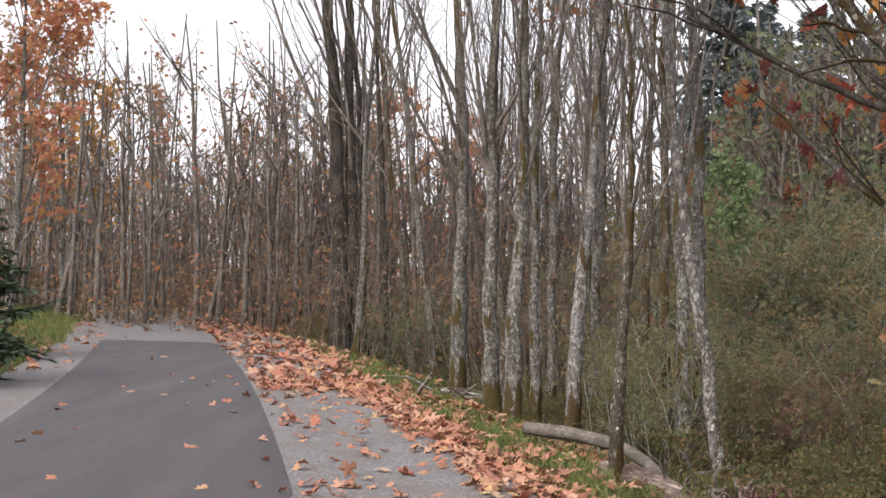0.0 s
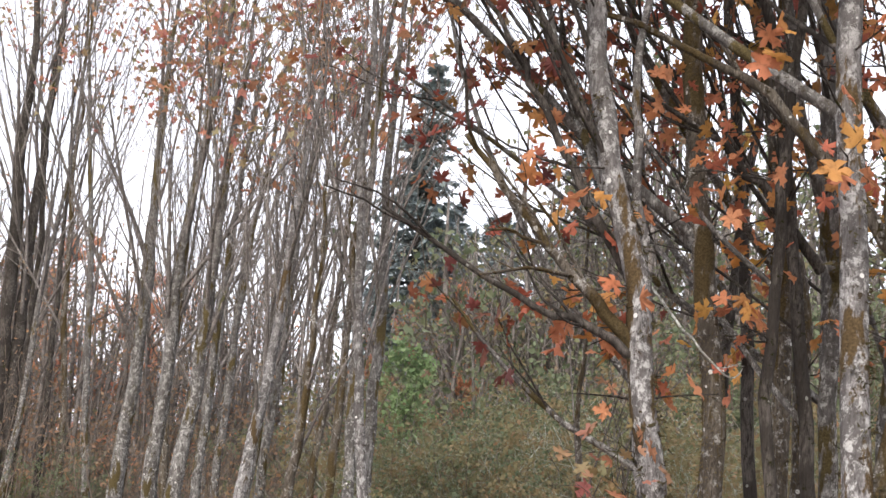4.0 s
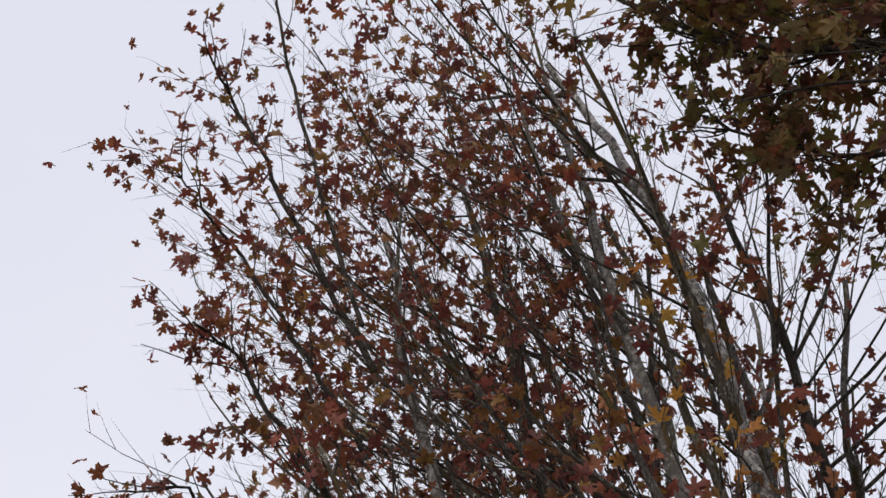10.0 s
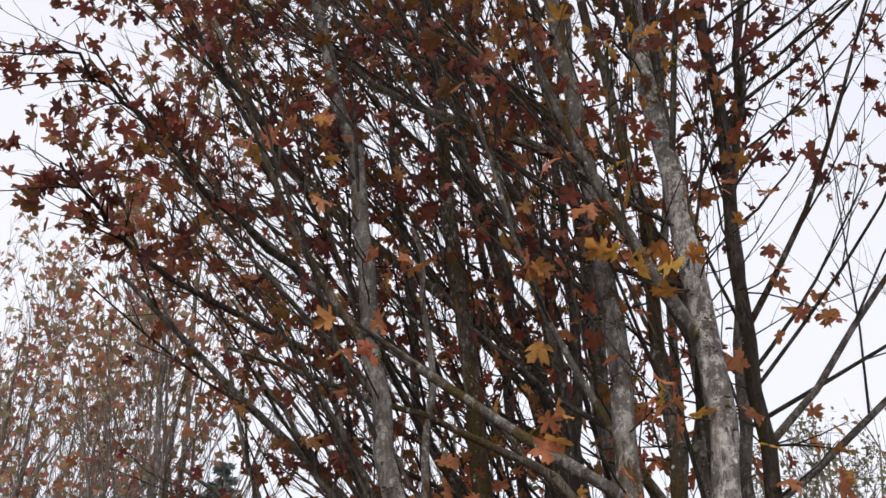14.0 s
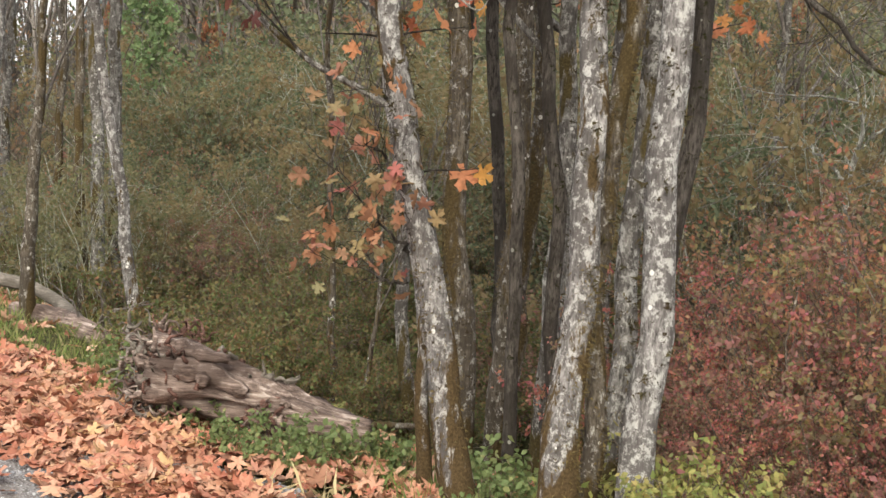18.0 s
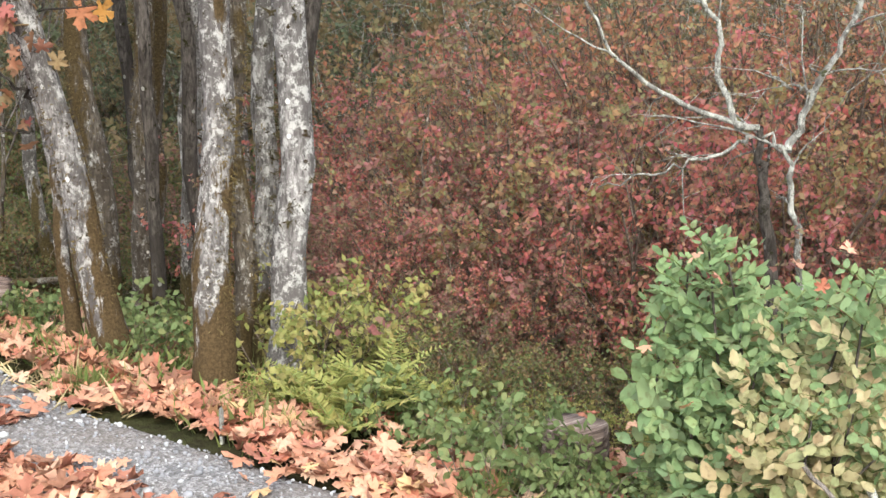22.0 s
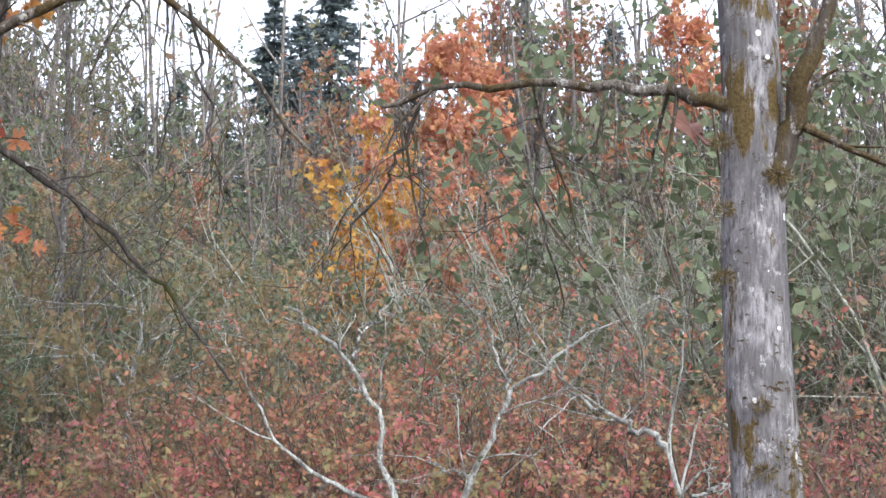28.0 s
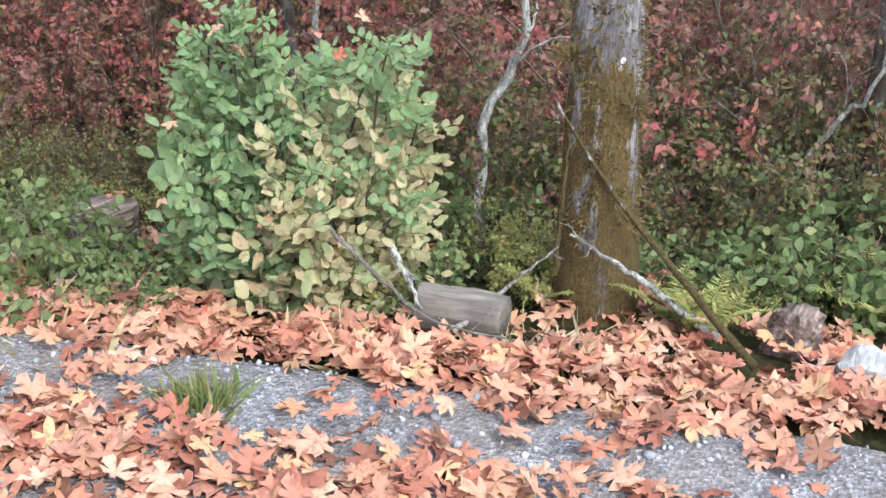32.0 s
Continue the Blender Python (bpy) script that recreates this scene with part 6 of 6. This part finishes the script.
rs = np.random.default_rng(9)
verge = []
for i in range(1500):
    y = 3.5 + 40 * rs.uniform() ** 1.6
    verge.append((bank_edge(y) + abs(rs.normal()) * 0.6 * (1 + y * 0.07) + 0.12, y))
grass("bank_grass", verge, GRASS, "green grass and weeds along the bank", 21, 0.11, 18, 0.16)
left = []
for i in range(500):
    y = 15 + 30 * rs.uniform()
    left.append((road_right(y) - 3.75 - abs(rs.normal()) * 1.3, y))
meadow = [(12 * math.sin(a) * f, 12 * math.cos(a) * f) for a, f in zip(rs.uniform(radians(11), radians(30), 420), rs.uniform(0.85, 1.75, 420))]
grass("meadow_grass", meadow, MEADOW, "yellow-green grass in the hollow", 24, 0.20, 22, 0.35)
grass("verge_grass", left, GRASS, "green grass and weeds beside the path", 22, 0.22, 14, 0.2)
for az, d, r in ((53.8, 2.86, 0.07), (26.4, 5.0, 0.07), (45.6, 3.7, 0.08)):
    p = at(az, d)
    rr = np.random.default_rng(int(d * 100))
    grass("grass_tuft", [(p[0] + rr.normal() * r * 0.4, p[1] + rr.normal() * r * 0.4) for i in range(10)], GRASS, "small green grass tuft in the gravel", int(d * 100), 0.11, 40, r * 0.7)
straw = []
for az, d in ((62, 3.25), (68, 3.3), (72, 3.35), (57, 3.3), (24, 5.2), (27, 4.9), (20, 5.6), (48, 3.5)):
    p = at(az, d)
    straw += [(p[0] + rs.normal() * 0.1, p[1] + rs.normal() * 0.1) for i in range(4)]
grass("dry_grass", straw, STRAW, "dry straw-coloured grass among the leaves", 23, 0.15, 16, 0.12, 0.25)


def litter_cover(x, y):
    """How thickly leaves lie, 0 to 1, by the distance from the bank's edge."""
    s = x - bank_edge(y)
    if x < road_right(y) + 0.05: return 0.008 if x > road_right(y) - 2.85 else 0.12
    p = noise.noise((x * 1.6, y * 1.6, 8)) * 0.5 + noise.noise((x * 4.5, y * 4.5, 2)) * 0.35
    if y < 4.2:
        c = 0.95 * math.exp(-((s + 0.06 * smooth(0.7, 2.3, y) - 0.08) / 0.16) ** 2) * smooth(3.9, 3.2, y) + 0.68 * smooth(-0.42, -0.68, s) * smooth(0.2, 1.0, y + 0.5 * (s + 0.5)) * smooth(-2.6, -1.6, s) + 0.12
    else:
        w = max(0.5, 1.0 - 0.09 * (y - 5))
        c = 0.95 * smooth(-w - 0.15, -w + 0.3, s) * smooth(0.5, 0.05, s) + 0.08
        if y > 18: c = max(c, 0.75 * smooth(0.9, -0.2, s))
    if -0.34 < s < 0.03 and 3.4 < y < 5.9: c *= 0.16
    if 0.03 < s < 0.45 and 3.4 < y < 5.9: c = 0.85
    if -0.55 < s < -0.1 and 2.5 < y < 4.9: c *= 0.4
    if s > 0.15: c = max(0.28 * smooth(1.0, 0.3, s) * smooth(4.0, 3.2, y) if y < 4.2 else 0.15 * smooth(6, 1, s), c)
    return max(0.0, min(1.0, c + p * (0.75 if 0.1 < c < 0.98 else 0.1)))


lr = np.random.default_rng(31)
near, rest = [], []


def lay(n, x0, x1, y0, y1, size):
    for i in range(n):
        x, y = lr.uniform(x0, x1), lr.uniform(y0, y1)
        if lr.uniform() > litter_cover(x, y): continue
        s = x - bank_edge(y)
        on_road = y < 30 and road_right(y) - 2.85 < x < road_right(y)
        z = 0.05 if on_road else (ground_z(x, y) if s > 0.1 else max(shoulder_z(x, y), ground_z(x, y))) + abs(lr.normal()) * 0.022 + 0.008
        (near if 1.6 < x < 3.5 and 0.1 < y < 3.6 and len(near) < 300 else rest).append((x, y, z, size * lr.uniform(0.6, 1.25)))


lay(15000, 0.9, 4.4, -0.6, 4.2, 0.075)
lay(3500, 0.3, 5.0, -6.0, -0.6, 0.1)
lay(14000, -1.5, 3.4, 4.2, 9.0, 0.095)
lay(10000, -4.5, 2.6, 9.0, 20.0, 0.115)
lay(5000, -12.0, 0.5, 20.0, 46.0, 0.2)
lay(500, -8.5, -1.0, 3.0, 30.0, 0.15)
litter = thing("leaf_litter", (2.5, 2.0, 0), "thick litter of salmon-orange fallen maple leaves on the gravel", "leaf litter", "", "stuff")


def lay_mesh(items, rng):
    a = np.array(items)
    m = len(a)
    ang = rng.uniform(0, 2 * math.pi, m)
    fwd = np.stack([np.cos(ang), np.sin(ang), rng.normal(size=m) * 0.22], 1)
    nrm = np.stack([rng.normal(size=m) * 0.4, rng.normal(size=m) * 0.4, np.ones(m)], 1)
    g = Geo()
    g.leaves(a[:, :3], fwd, a[:, 3], MAPLE, rng, 1.0, nrm)
    return g


tagged(part("leaf_bed", lay_mesh(rest, lr), LITTER, litter), kind="stuff")
shapes = []
for i in range(12):
    g = lay_mesh([(0, 0, 0, 0.15)], lr)
    shapes.append(g.mesh("leaf", LITTER))
LITTER_ONE = LITTER.copy()
LITTER_ONE.name = "single_fallen_leaf"
for n in LITTER_ONE.node_tree.nodes:
    if n.bl_idname == "ShaderNodeNewGeometry":
        info = LITTER_ONE.node_tree.nodes.new("ShaderNodeObjectInfo")
        for l in list(LITTER_ONE.node_tree.links):
            if l.from_node == n: LITTER_ONE.node_tree.links.new(info.outputs["Random"], l.to_socket)
        break
for me in shapes:
    me.materials[0] = LITTER_ONE
for i, (x, y, z, s) in enumerate(near):
    ob = new("leaf", shapes[i % 12])
    ob.parent = litter
    ob.location = (x - 2.5, y - 2.0, z)
    ob.rotation_euler = (0, 0, lr.uniform(0, 6.28))
    ob.scale = (s / 0.15,) * 3

# loose stones on the shoulder
g = Geo()
ico = bmesh.new()
bmesh.ops.create_icosphere(ico, subdivisions=1, radius=1)
iv = np.array([v.co[:] for v in ico.verts])
it = [[v.index for v in f.verts] for f in ico.faces]
ico.free()
for i in range(7000):
    y = -0.4 + 6.5 * lr.uniform()
    x = lr.uniform(road_right(y) + 0.05, bank_edge(y) + 0.05)
    if x < 0.7: continue
    r = 0.004 + 0.007 * lr.uniform() ** 2 + (0.012 if lr.uniform() < 0.02 else 0)
    v = iv * r * lr.uniform(0.6, 1.2, 3) * lr.uniform(0.85, 1.15, (len(iv), 1))
    g.add(v + np.array([x, y, shoulder_z(x, y) + r * 0.3]), it)
PEBBLE = bpy.data.materials.new("pebble")
PEBBLE.use_nodes = True
pt = PEBBLE.node_tree
pt.nodes["Principled BSDF"].inputs["Roughness"].default_value = 0.9
pt.links.new(ramp(pt, pt.nodes.new("ShaderNodeNewGeometry").outputs["Random Per Island"], even([(0.17, 0.175, 0.19), (0.30, 0.31, 0.34), (0.23, 0.23, 0.25), (0.50, 0.51, 0.52), (0.27, 0.28, 0.31)])), pt.nodes["Principled BSDF"].inputs["Base Color"])
tagged(new("loose_gravel", g.mesh("loose_gravel", PEBBLE, False)), "loose grey gravel stones on the shoulder", "gravel", kind="stuff")


# small loose things
def stake(az, d, h):
    p = at(az, d)
    t = thing("marker_stake", p, "small white wooden stake in the gravel edge", "stake")
    bm = Geo()
    w, e = 0.008, 0.004
    v = [(p[0] + sx * w, p[1] + sy * e, p[2] - 0.05 + z) for z in (0, h + 0.05) for sx, sy in ((-1, -1), (1, -1), (1, 1), (-1, 1))] + [(p[0], p[1], p[2] + h + 0.012)]
    bm.add(v, [(4, 5, 8), (5, 6, 8), (6, 7, 8), (7, 4, 8)], [(0, 1, 5, 4), (1, 2, 6, 5), (2, 3, 7, 6), (3, 0, 4, 7)])
    part("peg", bm, BARK_WHITE, t, smooth=False)


stake(32.6, 4.35, 0.10)
pr = np.random.default_rng(55)
for i in range(14):
    a, d = pr.uniform(-1.2, 3.4), pr.uniform(17.5, 22)
    b = a + pr.normal() * 1.3
    stick((raised(a, d, 0.05), raised((a + b) / 2, d - 0.2, 0.18), raised(b, d - 0.4, pr.uniform(0.05, 0.4))), 0.02, "pale dead branch in a brush pile on the bank", BARK_WHITE if i % 2 else DRIFTWOOD, 60 + i)
for i in range(5):
    a = pr.uniform(10.2, 12.4)
    stick((raised(a, 11.2, 0.0), raised(a + pr.normal() * 0.5, 11.0, 0.25), raised(a + pr.normal() * 1.0, 10.9, 0.45)), 0.012, "dead grey branch standing up by the fallen logs", BARK_TWIG, 80 + i)
stick((at(22.6, 6.3, 10.9), at(25.0, 6.1, 8.2), at(27.4, 5.9, 5.9), at(27.9, 5.9, 6.6)), 0.007, "thin white dead branch hung up in the stems", BARK_WHITE, 90)
stick((raised(23.6, 7.6, 0.12), raised(25.4, 7.3, 0.2), raised(27.0, 7.2, 0.22)), 0.022, "mossy dead branch on the ground by the clump", BARK_MOSS, 92)
for i, (az, d, el) in enumerate(((55.0, 3.52, -11.9), (56.0, 3.5, -13.0), (59.4, 3.5, -12.2), (60.4, 3.52, -13.2), (52.9, 3.6, -16.2), (54.6, 3.5, -18.8), (57.0, 3.48, -20.5), (52.4, 3.6, -19.6), (61.6, 3.5, -11.4), (49.7, 3.92, -19.3), (50.5, 3.94, -19.3))):
    p = at(az, d, el)
    ob = new("caught_leaf", shapes[i])
    ob.location = p
    ob.rotation_euler = (lr.uniform(-0.9, 0.9) if i < 9 else 0, lr.uniform(-0.9, 0.9) if i < 9 else 0, lr.uniform(0, 6.28))
    ob.scale = (0.28,) * 3
    tagged(ob, "orange maple leaf caught in the green shrub" if i < 9 else "orange maple leaf lying on the old stump", "leaf", "caught leaves")

for i, (az, d, s) in enumerate(((46.5, 3.9, 0.8), (49.0, 3.66, 0.7), (50.6, 3.6, 0.7), (48.3, 3.7, 0.5), (51.8, 3.65, 0.5), (47.4, 4.3, 0.8), (62.9, 3.55, 0.7), (64.0, 3.65, 0.8), (76.4, 4.2, 1.0), (79.5, 4.2, 1.0), (82.0, 4.4, 1.2), (85.5, 4.3, 1.3), (70.4, 4.3, 1.0), (67.0, 4.6, 1.3), (44.5, 4.3, 1.0),
                               (17.6, 6.4, 0.8), (19.2, 6.2, 0.9), (20.4, 6.1, 0.9), (15.4, 6.9, 0.8), (28.6, 5.5, 0.9), (30.0, 6.0, 1.1), (42.0, 4.4, 0.9), (88.0, 4.3, 1.4), (81.0, 4.7, 1.6), (84.0, 4.9, 1.7), (25.0, 6.5, 0.9), (13.2, 7.6, 0.9), (11.8, 8.4, 1.0))):
    place(WEED[i % 2], az, d, s, az * 41)
ob = new("hanging_leaf", shapes[3])
ob.location, ob.rotation_euler = at(69.2, 4.0, 11.0), (1.2, 0.2, 0.4)
tagged(ob, "single orange maple leaf hanging from the mossy bough", "leaf")
